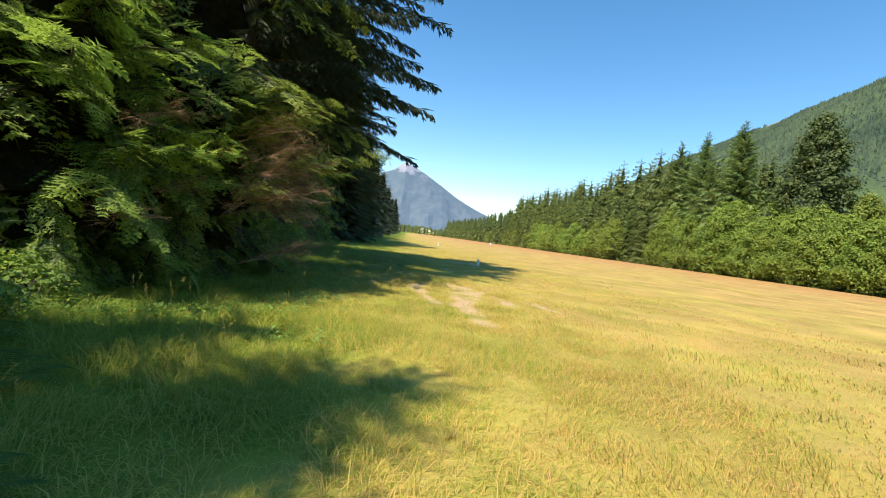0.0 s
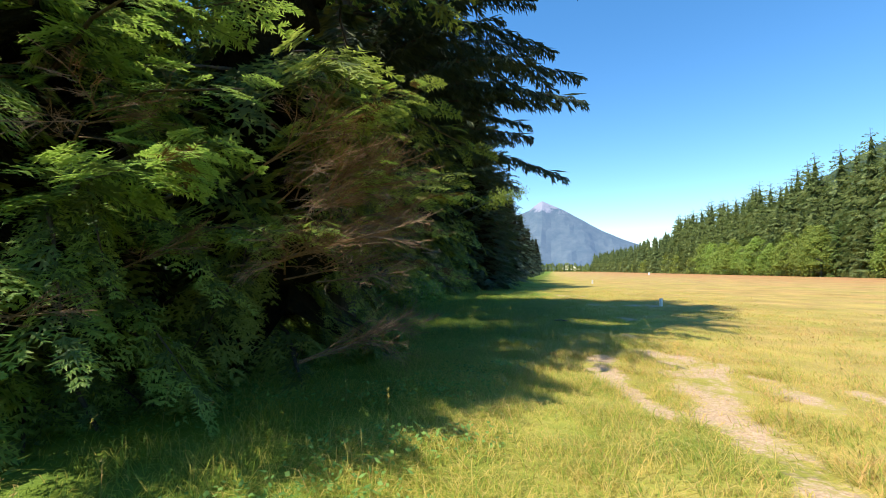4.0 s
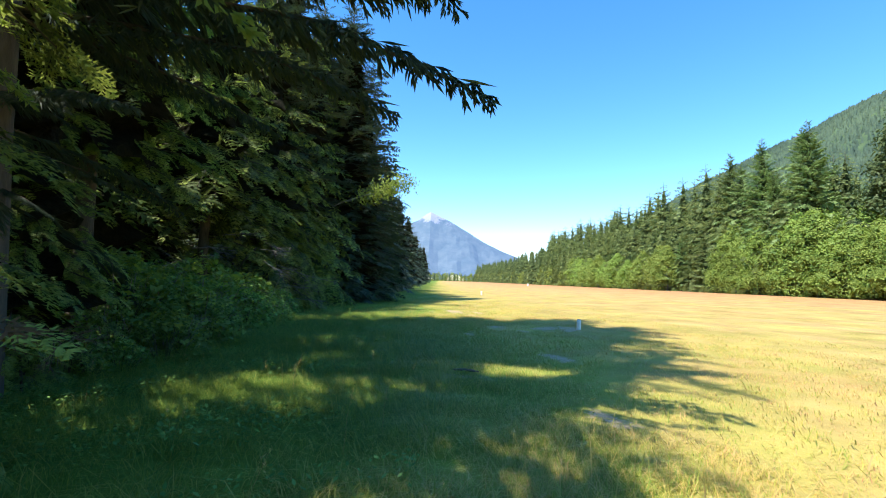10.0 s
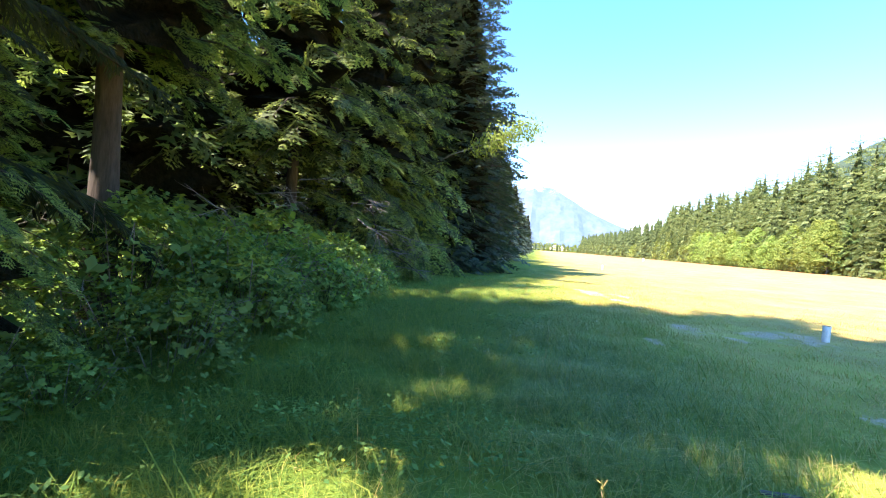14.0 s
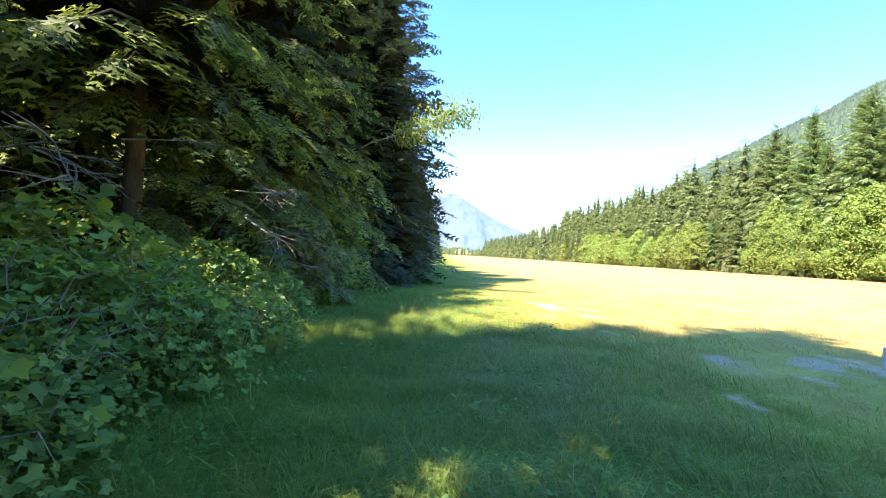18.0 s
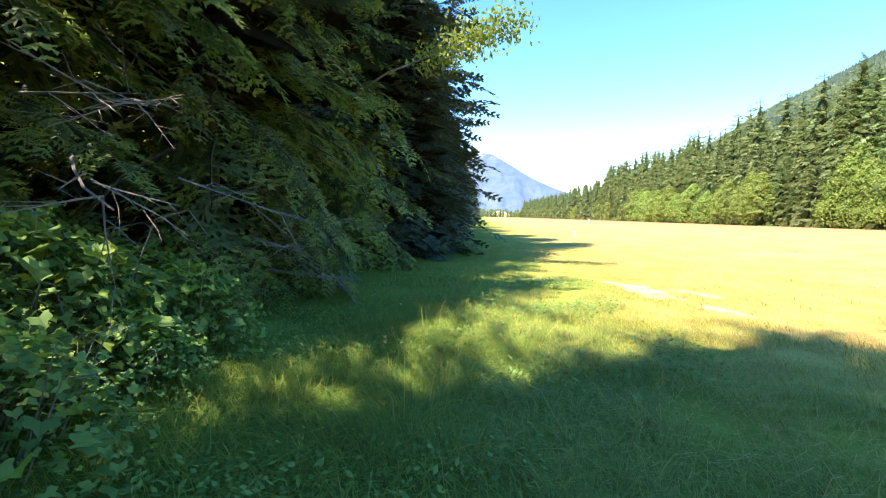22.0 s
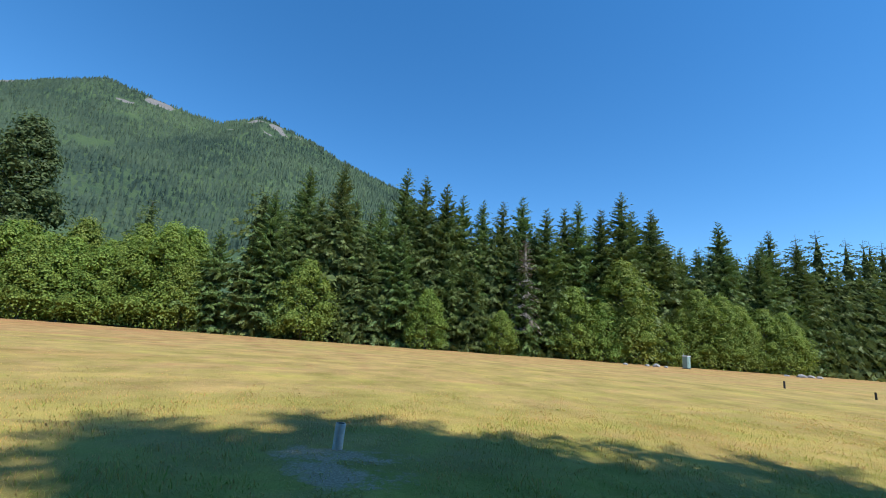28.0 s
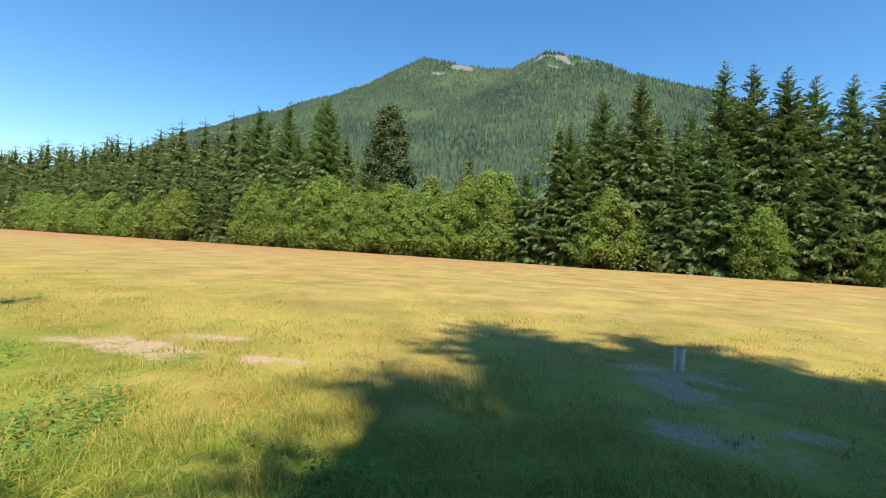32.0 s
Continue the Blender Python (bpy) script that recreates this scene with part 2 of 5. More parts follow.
def slope_material(name, low, high, rock, z_rock, spread, haze_glow=None):
    """Forested mountainside with bare rock towards the top."""
    m = Mat(name, 0.95, 0.05)
    n1 = m.noise(0.02, 8, 0.7)
    n2 = m.noise(0.0045, 4, 0.6)
    green = m.ramp(m.math("ADD", m.math("MULTIPLY", n1, 0.7), m.math("MULTIPLY", n2, 0.4)), [(0.4, low), (0.7, high)])
    z = m.node("SeparateXYZ")
    m.link(m.coords(), z.inputs[0])
    r = m.math("ADD", m.math("DIVIDE", m.math("SUBTRACT", z.outputs[2], z_rock), spread), m.math("MULTIPLY", m.math("SUBTRACT", n1, 0.5), 4.0))
    r = m.math("ADD", r, m.math("MULTIPLY", attr(m, "rock"), 2.5))
    mask = m.ramp(r, [(0.3, (0, 0, 0)), (0.75, (1, 1, 1))])
    m.color(m.mix(mask, green, m.mix(n1, rock, tuple(c * 0.6 for c in rock))))
    m.bump(n1, 0.9, 14.0)
    # Emission stands in for the airlight of a far slope.
    if haze_glow:
        m.b.inputs["Emission Color"].default_value = (*haze_glow[:3], 1)
        m.b.inputs["Emission Strength"].default_value = haze_glow[3]
    return m.m


M_SLOPE = slope_material("forested_slope", (0.05, 0.085, 0.05), (0.11, 0.16, 0.065), (0.29, 0.27, 0.24), 660, 90)
# Distance haze is painted on: bluish tones plus a weak blue emission.
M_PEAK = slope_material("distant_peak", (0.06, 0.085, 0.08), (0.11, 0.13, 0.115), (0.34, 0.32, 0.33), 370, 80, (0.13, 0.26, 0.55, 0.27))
# Greens greyed and blued so that the colour carries some aerial haze.
M_HILLTREE = foliage("hillside_trees", (0.055, 0.088, 0.066), (0.15, 0.205, 0.11), 0.1, 0.8, wide=0.0045, spec=0.05, single=0.16)


def plain(name, c, rough=0.5, spec=0.4, metal=0.0, grain=20.0, vary=0.18):
    m = Mat(name, rough, spec, metal)
    n = m.noise(grain, 5, 0.65)
    m.color(m.ramp(n, [(0.3, tuple(v * (1 - vary) for v in c)), (0.7, tuple(min(1, v * (1 + vary * 0.5)) for v in c))]))
    return m.bump(n, 0.15, 0.004).m


M_PVC = plain("white_plastic_pipe", (0.78, 0.78, 0.76), 0.4)
M_PVCIN = plain("pipe_inside", (0.25, 0.25, 0.24), 0.8)
M_BLACK = plain("black_plastic_stake", (0.03, 0.03, 0.03), 0.5)
M_BOOTH = plain("pale_green_panel", (0.28, 0.40, 0.34), 0.5)
M_ROOFW = plain("white_roof_plastic", (0.62, 0.62, 0.6), 0.5)
M_STONE = plain("pale_stone", (0.45, 0.42, 0.38), 0.9, 0.2, grain=8.0, vary=0.4)
M_LOG = plain("weathered_log", (0.19, 0.15, 0.12), 0.9, 0.2, grain=14.0, vary=0.5)


# ---- mesh helpers ----
def tri_mesh(name, verts, tris, mats, index=None, smooth=False):
    """A mesh from arrays of vertices and triangles."""
    me = bpy.data.meshes.new(name)
    verts, tris = np.asarray(verts, np.float32), np.asarray(tris, np.int32)
    me.vertices.add(len(verts))
    me.vertices.foreach_set("co", verts.ravel())
    me.loops.add(tris.size)
    me.loops.foreach_set("vertex_index", tris.ravel())
    me.polygons.add(len(tris))
    me.polygons.foreach_set("loop_start", np.arange(0, tris.size, 3, dtype=np.int32))
    for m in mats:
        me.materials.append(m)
    if index is not None:
        me.polygons.foreach_set("material_index", np.asarray(index, np.int32))
    me.polygons.foreach_set("use_smooth", np.full(len(tris), smooth))
    me.update(calc_edges=True)
    return me


def part(name, me, parent, label=""):
    ob = new(name, me)
    ob.parent = parent
    if label:
        tagged(ob, label)
    return ob


def thing(name, label, category, group="", kind="", at=None):
    ob = new(name)
    ob.empty_display_size = 0.2
    if at is not None:
        ob.matrix_world = at
    return tagged(ob, label, category, group, kind)


def bm_mesh(bm, name, mat, smooth=False):
    me = bpy.data.meshes.new(name)
    bm.normal_update()
    for f in bm.faces:
        f.smooth = smooth
    bm.to_mesh(me)
    bm.free()
    me.materials.append(mat)
    return me


def join(chunks):
    """Joins (verts, tris, index) chunks."""
    vs, ts, ix, n = [], [], [], 0
    for v, t, i in chunks:
        vs.append(v), ts.append(t + n), ix.append(i)
        n += len(v)
    return np.concatenate(vs), np.concatenate(ts), np.concatenate(ix)


def place_many(template, mats3, offs):
    """Copies of a template under many turns and places, as one set of arrays."""
    v, t, i = template
    k, n = len(mats3), len(v)
    V = (np.einsum("kij,nj->kni", mats3, v) + offs[:, None]).reshape(-1, 3)
    T = (t[None] + (np.arange(k) * n)[:, None, None]).reshape(-1, 3)
    return V, T, np.tile(i, k)


def turns(yaw, pitch, roll, scale):
    """Turn matrices for arrays of angles: roll about x, pitch lifts x, yaw about z."""
    cy, sy, cp, sp, cr, sr = np.cos(yaw), np.sin(yaw), np.cos(pitch), np.sin(pitch), np.cos(roll), np.sin(roll)
    o, l = np.zeros_like(cy), np.ones_like(cy)
    Z = np.stack([cy, -sy, o, sy, cy, o, o, o, l], -1).reshape(-1, 3, 3)
    Y = np.stack([cp, o, -sp, o, l, o, sp, o, cp], -1).reshape(-1, 3, 3)
    X = np.stack([l, o, o, o, cr, -sr, o, sr, cr], -1).reshape(-1, 3, 3)
    return Z @ Y @ X * np.asarray(scale)[:, None, None]


def tube(points, radii, sides=5):
    """A tapered limb through points."""
    points, radii = np.asarray(points, float), np.asarray(radii, float)
    d = np.gradient(points, axis=0)
    d /= np.linalg.norm(d, axis=1)[:, None] + 1e-9
    ref = np.where(np.abs(d[:, 2:3]) > 0.9, [[1.0, 0, 0]], [[0, 0, 1.0]])
    u = np.cross(d, ref)
    u /= np.linalg.norm(u, axis=1)[:, None] + 1e-9
    w = np.cross(d, u)
    a = np.linspace(0, 2 * np.pi, sides, endpoint=False)
    V = (points[:, None] + radii[:, None, None] * (np.cos(a)[None, :, None] * u[:, None] + np.sin(a)[None, :, None] * w[:, None])).reshape(-1, 3)
    T = []
    for r in range(len(points) - 1):
        for s in range(sides):
            p, q = r * sides + s, r * sides + (s + 1) % sides
            T += [(p, q, q + sides), (p, q + sides, p + sides)]
    end = (len(points) - 1) * sides
    T += [(end, end + s, end + s + 1) for s in range(1, sides - 1)]
    T = np.array(T)
    return V, T, np.zeros(len(T), int)


def diamonds(base, way, side, width, index):
    """Flat leaf shapes: base points, their length vectors and side vectors."""
    mid = base + way * 0.45
    V = np.stack([base, mid + side * width[:, None], base + way, mid - side * width[:, None]], 1).reshape(-1, 3)
    k = np.arange(len(base))[:, None] * 4
    T = np.stack([k + [[0, 1, 2]], k + [[0, 2, 3]]], 1).reshape(-1, 3)
    return V, T, np.repeat(index, 2)


# ---- boughs ----
def frond(r, pairs=9, subs=3, slim=0.05, sag=0.15, young=0.55):
    """A flat lacy spray one metre long along x: side twigs with finer twigs; the outer ones are the young growth."""
    tri, idx = [], []

    def leaf(p, a, l, w, dz, young_one):
        d, n = np.array([np.cos(a), np.sin(a), dz]), np.array([-np.sin(a), np.cos(a), r.uniform(-0.4, 0.4)])
        tri.append((p - n * w, p + d * l, p + n * w))
        idx.append(int(young_one))

    for k in range(pairs):
        s = 0.06 + 0.9 * (k + r.uniform(-0.25, 0.25)) / pairs
        for sg in (-1, 1):
            L = 0.44 * max(0.05, 1 - s) ** 0.6 * (0.5 + 0.5 * min(1, s * 4)) * r.uniform(0.75, 1.15)
            a = sg * r.uniform(0.7, 1.0)
            o, d = np.array([s, 0, -sag * s * s]), np.array([np.cos(a), np.sin(a), r.uniform(-0.3, 0.0)])
            leaf(o, a, L, slim * 0.45, d[2], s > young)
            for j in range(subs):
                q = (j + 0.6) / (subs + 0.4)
                for e in (-1, 1):
                    leaf(o + d * L * q, a + e * r.uniform(0.6, 0.95), L * 0.5 * (1.1 - 0.6 * q) * r.uniform(0.8, 1.2), slim * 0.5 * (1.1 - 0.5 * q), r.uniform(-0.35, 0.05), s * 0.6 + q * 0.55 > young)
    leaf(np.array([0.0, 0, 0]), 0.0, 1.0, slim * 0.3, -sag, False)
    V = np.array(tri).reshape(-1, 3)
    return V, np.arange(len(V)).reshape(-1, 3), np.array(idx)


def layered_bough(r, sprays=11, pairs=8, subs=3, slim=0.05, droop=0.25, length=0.4, spread=0.85, young=0.55, fall=0.22, inner=0.2, sag=0.2, twist=0.35):
    """A bough one metre long along x that carries separate flat fronds on both sides and at its end."""
    ax = lambda q: np.array([q, 0.03 * np.sin(5 * q), 0.06 * np.sin(2.2 * q) - droop * q * q])
    out = []
    for k in range(sprays):
        q = inner + (0.95 - inner) * k / max(1, sprays - 1)
        sg = 0 if k == sprays - 1 else (1 if k % 2 else -1)
        yaw = sg * spread * r.uniform(0.6, 1.15) + r.normal(0, 0.08)
        L = length * (1.08 - 0.45 * q) * r.uniform(0.75, 1.2)
        m = turns(np.array([yaw]), np.array([-fall * r.uniform(0.2, 1.7)]), np.array([r.normal(0, twist)]), np.array([L]))
        out.append(place_many(frond(r, pairs, subs, slim, sag, young), m, (ax(q) + [0, 0, r.normal(0, 0.02)])[None]))
    limb = tube([ax(q) for q in (0, 0.3, 0.62, 0.95)], [0.012, 0.009, 0.006, 0.002], 3)
    return join(out), limb


def fingered_bough(r, pairs=22, subs=2, droop=0.1, reach=0.2, thick=0.011, hang=0.55):
    """A spruce bough one metre long along x, with hanging finger-like twigs thick with needles."""
    ax = lambda q: np.array([q, 0.02 * np.sin(6 * q), 0.05 * np.sin(2.2 * q) - droop * q * q])
    base, way, side, wid, idx = [], [], [], [], []

    def finger(p, d, L, w):
        n = np.cross(d, r.normal(0, 1, 3))
        n /= np.linalg.norm(n)
        for e in (n, np.cross(n, d)):
            base.append(p), way.append(d * L), side.append(e), wid.append(w), idx.append(int(r.random() < 0.25))

    for k in range(pairs):
        q = 0.12 + 0.88 * (k + r.uniform(-0.3, 0.3)) / pairs
        for sg in (-1, 1):
            a = sg * r.uniform(0.6, 1.05)
            L = reach * (1.1 - q) ** 0.5 * r.uniform(0.6, 1.2)
            d = np.array([np.cos(a), np.sin(a), -hang * r.uniform(0.3, 1.3)])
            d /= np.linalg.norm(d)
            p = ax(min(q, 1))
            finger(p, d, L, thick)
            for j in range(subs):
                b = a + r.choice((-1, 1)) * r.uniform(0.4, 0.8)
                e = np.array([np.cos(b), np.sin(b), -hang * r.uniform(0.6, 1.8)])
                finger(p + d * L * r.uniform(0.3, 0.75), e / np.linalg.norm(e), L * r.uniform(0.35, 0.6), thick * 0.8)
    finger(ax(0.92), np.array([1.0, 0, -0.1]), 0.09, thick)
    limb = tube([ax(q) for q in (0, 0.3, 0.62, 0.95)], [0.012, 0.009, 0.006, 0.002], 3)
    return diamonds(np.array(base), np.array(way), np.array(side), np.array(wid), np.array(idx)), limb


def twig_fan(r, depth=3, n=7, spread=0.75, thick=0.012, flat=0.25):
    """A leafless branch one metre long along x, with forking twigs."""
    out = []

    def grow(p, d, L, w, level):
        pts = [p]
        for _ in range(3):
            d = d + r.normal(0, 0.1, 3) * [1, 1, flat]
            d = d / np.linalg.norm(d)
            pts.append(pts[-1] + d * L / 3)
        out.append(tube(pts, np.linspace(w, w * 0.35, 4), 3))
        if level < depth:
            for k in range(n if level == 0 else max(3, n - 2 * level)):
                s = r.uniform(0.2, 0.98)
                q = pts[0] + (pts[-1] - pts[0]) * s
                sg = 1 if k % 2 else -1
                a = sg * r.uniform(0.4, spread)
                e = np.array([d[0] * np.cos(a) - d[1] * np.sin(a), d[0] * np.sin(a) + d[1] * np.cos(a), d[2] + r.normal(0, flat)])
                grow(q, e / np.linalg.norm(e), L * r.uniform(0.3, 0.55), w * 0.5, level + 1)

    grow(np.zeros(3), np.array([1.0, 0, 0]), 1.0, thick, 0)
    return join(out)


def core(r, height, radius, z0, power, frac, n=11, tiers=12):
    """A ragged tiered cone added inside a crown to fill gaps and block light."""
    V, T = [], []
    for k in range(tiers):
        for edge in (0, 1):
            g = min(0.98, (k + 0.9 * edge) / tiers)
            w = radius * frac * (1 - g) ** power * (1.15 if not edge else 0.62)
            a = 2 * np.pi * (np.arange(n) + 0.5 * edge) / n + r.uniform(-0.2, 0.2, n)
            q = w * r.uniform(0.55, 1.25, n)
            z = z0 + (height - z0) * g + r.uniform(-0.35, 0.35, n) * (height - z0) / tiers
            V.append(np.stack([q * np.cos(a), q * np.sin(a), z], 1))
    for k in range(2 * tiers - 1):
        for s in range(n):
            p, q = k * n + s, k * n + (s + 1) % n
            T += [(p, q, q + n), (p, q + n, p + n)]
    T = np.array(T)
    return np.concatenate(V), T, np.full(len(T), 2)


def path_x(y):
    return np.interp(y, [4, 10, 12, 15, 16.5, 17.3, 18.6, 20, 23, 27, 30], [3.4, 2.6, 2.5, 2.5, 2.2, 1.8, 0.2, -0.1, -0.05, -0.3, 0.6])


def conifer(r, height, radius, z0, levels, per, templates, trunk_r=0.16, power=0.85, low=-0.35, high=0.45, gap=0.1, bow=0.0,
            at=None, clear=0.8, arms=(), crowd=1.0, upper=None, split=6.5, heart=0.0, heart_z=0.5, heart_n=11, sparse=None):
    """Arrays for trunk, limbs and crown of a conifer with its foot at the origin. arms: boughs set by yaw, height and length.
    at: where it will stand, so that low boughs keep clear of the walkers' line."""
    yaws, zs, Ls, ps = [], [], [], []
    for k in range(levels):
        f = ((k + 0.5) / levels) ** crowd
        for j in range(per):
            if r.random() < gap:
                continue
            z = z0 + (height * 0.985 - z0) * min(1, max(0, f + r.uniform(-0.5, 0.5) / levels))
            g = (z - z0) / (height - z0)
            if sparse and sparse[0] < z < sparse[1] and r.random() < sparse[2]:
                continue
            L = radius * max(0.04, (1 - g)) ** power * r.uniform(0.72, 1.12) * (1 - bow * max(0, 0.25 - g) * 3)
            yaws.append(2 * np.pi * (j + 0.5 * (k % 2) + r.uniform(-0.35, 0.35)) / per)
            zs.append(z), Ls.append(max(L, 0.06 * radius)), ps.append(low + (high - low) * g + r.uniform(-0.14, 0.14))
    for yaw, z, L, p in arms:
        yaws.append(yaw), zs.append(z), Ls.append(L), ps.append(p)
    yaws, zs, Ls, ps = map(np.array, (yaws, zs, Ls, ps))
    if at is not None:
        tip_x, tip_y = at[0] + np.cos(yaws) * Ls, at[1] + np.sin(yaws) * Ls
        lim = path_x(tip_y) - clear - at[0]
        near = (np.cos(yaws) > 0.1) & (zs + np.sin(ps) * Ls - 0.35 * Ls < 2.6)
        near &= np.arange(len(zs)) < len(zs) - len(arms)
        Ls = np.where(near, np.minimum(Ls, np.maximum(0.3, lim / np.maximum(0.2, np.cos(yaws)))), Ls)
    offs = np.stack([np.zeros_like(zs), np.zeros_like(zs), zs], 1)
    which = r.integers(0, len(templates), len(zs))
    if upper:
        far_off = np.hypot(at[0] + np.cos(yaws) * Ls * 0.8 - path_x(at[1] + np.sin(yaws) * Ls * 0.8), np.maximum(0, zs - 3.5)) > 3.9
        high = ((zs > split) | far_off) & (np.arange(len(zs)) < len(zs) - len(arms))
        which = np.where(high, len(templates) + which % len(upper), which)
        templates = list(templates) + list(upper)
        rear = ((zs > 9.5) | (np.cos(yaws) < -0.4)) & (np.arange(len(zs)) < len(zs) - len(arms))
        which = np.where(rear, len(templates) + which % 2, which)
        templates += FIRB
    chunks, wood = [], []
    for i, (tpl, limb) in enumerate(templates):
        s = which == i
        if s.any():
            m = turns(yaws[s], ps[s], r.uniform(-0.25, 0.25, s.sum()), Ls[s])
            chunks.append(place_many(tpl, m, offs[s]))
            wood.append(place_many(limb, m, offs[s]))
    # Solid filler behind the boughs: closes gaps and thickens the cast shadow.
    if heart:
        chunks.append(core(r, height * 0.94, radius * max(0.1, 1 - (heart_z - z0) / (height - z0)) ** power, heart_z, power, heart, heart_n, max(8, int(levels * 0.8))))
    crown, limbs = join(chunks), join(wood)
    zz = np.linspace(0, height, 9)
    wob = np.stack([r.normal(0, 0.015 * trunk_r * 4, 9), r.normal(0, 0.015 * trunk_r * 4, 9), zz], 1)
    wob[0, :2] = 0
    rad = trunk_r * (1 - zz / height * 0.94)
    rad[0] *= 1.3
    trunk = tube(wob, rad, 9)
    return trunk, limbs, crown


def tree(name, label, category, group, arrays, mats, bark_mat):
    trunk, limbs, crown = arrays
    ob = thing(name, label, category, group)
    part("trunk", tri_mesh("trunk", trunk[0], trunk[1], [bark_mat], smooth=True), ob)
    tagged(part("branchwork", tri_mesh("branchwork", limbs[0], limbs[1], [bark_mat], smooth=True), ob), kind="stuff")
    part("crown", tri_mesh("crown", crown[0], crown[1], mats, crown[2]), ob)
    return ob


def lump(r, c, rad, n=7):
    """A small ragged ball filling a leaf lobe, added to darken its gaps."""
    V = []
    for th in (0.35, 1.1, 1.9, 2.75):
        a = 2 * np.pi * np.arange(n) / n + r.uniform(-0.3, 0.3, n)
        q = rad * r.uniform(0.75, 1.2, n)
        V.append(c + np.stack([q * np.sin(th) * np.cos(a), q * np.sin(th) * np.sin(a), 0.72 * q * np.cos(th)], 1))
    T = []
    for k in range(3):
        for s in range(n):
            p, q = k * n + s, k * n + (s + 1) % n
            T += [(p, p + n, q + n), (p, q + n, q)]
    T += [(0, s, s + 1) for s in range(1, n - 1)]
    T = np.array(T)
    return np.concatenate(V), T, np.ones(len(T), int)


def broadleaf(r, height, spread, lobes, leaves, size, trunk_r=0.14, base=0.25, lean=0.0, fill=0.0):
    """Arrays for a broad-leaved tree: forking limbs, each ending in a lobe of leaves with gaps between."""
    limbs, cents, rads = [], [], []
    zz = np.linspace(0, height * 0.9, 7)
    axis = np.stack([lean * (zz / height) ** 1.5 * height * 0.2 + r.normal(0, 0.1, 7), r.normal(0, 0.1, 7), zz], 1)
    axis[0] = 0
    trunk = tube(axis, trunk_r * (1 - zz / height * 0.85), 8)
    for k in range(lobes):
        f = base + (1 - base) * (k + 0.5) / lobes
        z = f * height
        a = k * 2.4 + r.uniform(-0.5, 0.5)
        w = spread * (1.15 - f) ** 0.26 * np.sin(np.pi * min(1, 0.25 + f * 0.8)) ** 0.4 * r.uniform(0.65, 1.1)
        c = np.array([np.cos(a) * w * 0.62, np.sin(a) * w * 0.62, z * 0.94 + r.uniform(-0.3, 0.3)])
        p0 = np.array([np.interp(z * 0.7, zz, axis[:, 0]), np.interp(z * 0.7, zz, axis[:, 1]), z * 0.7])
        limbs.append(tube([p0, (p0 + c) / 2 + [0, 0, 0.1 * w], c], [trunk_r * 0.35, trunk_r * 0.2, 0.012], 4))
        cents.append(c), rads.append(spread * r.uniform(0.22, 0.40) * (1.2 - 0.5 * f))
    cents, rads = np.array(cents), np.array(rads)
    pick = r.integers(0, lobes, leaves)
    d = r.normal(0, 1, (leaves, 3))
    d /= np.linalg.norm(d, axis=1)[:, None]
    rr = r.uniform(0.25, 1.0, leaves) ** 0.45 * (1 + 0.22 * np.sin(d[:, 0] * 7 + pick) * np.cos(d[:, 1] * 6 + pick * 2))
    p = cents[pick] + d * (rads[pick] * rr)[:, None] * [1, 1, 0.72]
    face = d + [0, 0, 0.6] + r.normal(0, 0.3, (leaves, 3))
    face /= np.linalg.norm(face, axis=1)[:, None]
    way = d * 0.5 + r.normal(0, 0.8, (leaves, 3)) + [0, 0, -0.2]
    way -= face * (way * face).sum(1)[:, None]
    way *= (size * r.uniform(0.6, 1.35, leaves) / np.linalg.norm(way, axis=1))[:, None]
    sd = np.cross(way, face)
    sd /= np.linalg.norm(sd, axis=1)[:, None] + 1e-9
    keep = p[:, 2] > 0.15
    crown = diamonds(p[keep], way[keep], sd[keep], size * 0.36 * r.uniform(0.7, 1.2, keep.sum()), np.zeros(keep.sum(), int))
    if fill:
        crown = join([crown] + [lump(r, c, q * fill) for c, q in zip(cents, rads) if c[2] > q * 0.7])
    return trunk, join(limbs), crown


# ---- ground ----
BARE = [  # bare soil: from, to, half width
    (3.8, 16.3, 3.68, 14.6, 0.14), (5.0, 16.3, 4.82, 14.3, 0.34), (5.35, 15.9, 5.0, 14.8, 0.25), (4.82, 14.3, 4.68, 13.1, 0.24), (4.68, 13.1, 4.86, 11.5, 0.15), (3.7, 14.6, 4.1, 13.2, 0.05),
    (5.9, 13.9, 5.75, 15.3, 0.12), (6.6, 14.6, 6.9, 13.7, 0.08), (7.15, 29.0, 7.1, 27.8, 0.26), (6.4, 28.6, 6.1, 27.9, 0.3), (4.75, 28.5, 4.7, 27.7, 0.2), (5.2, 27.9, 5.5, 27.3, 0.1),
    (5.05, 23.2, 5.4, 22.7, 0.14), (3.55, 35.5, 3.75, 34.1, 0.26), (3.1, 36.3, 3.5, 35.6, 0.1), (4.75, 34.3, 4.3, 35.2, 0.12), (4.1, 33.4, 4.4, 32.8, 0.07), (3.6, 26.5, 3.7, 26.0, 0.06),
    (4.6, 19.3, 4.8, 18.8, 0.1), (4.6, 16.9, 4.9, 16.3, 0.14), (2.85, 20.9, 3.5, 21.0, 0.05)]


def smooth_noise(x, y, scale, seed):
    """Soft value noise from a few waves."""
    r = np.random.default_rng(seed)
    out = np.zeros_like(x, float)
    for _ in range(9):
        a, ph, f = r.uniform(0, 2 * np.pi), r.uniform(0, 6.28), r.uniform(0.5, 1.9) / scale
        out += np.sin((x * np.cos(a) + y * np.sin(a)) * f * 2 + ph)
    return out / 9


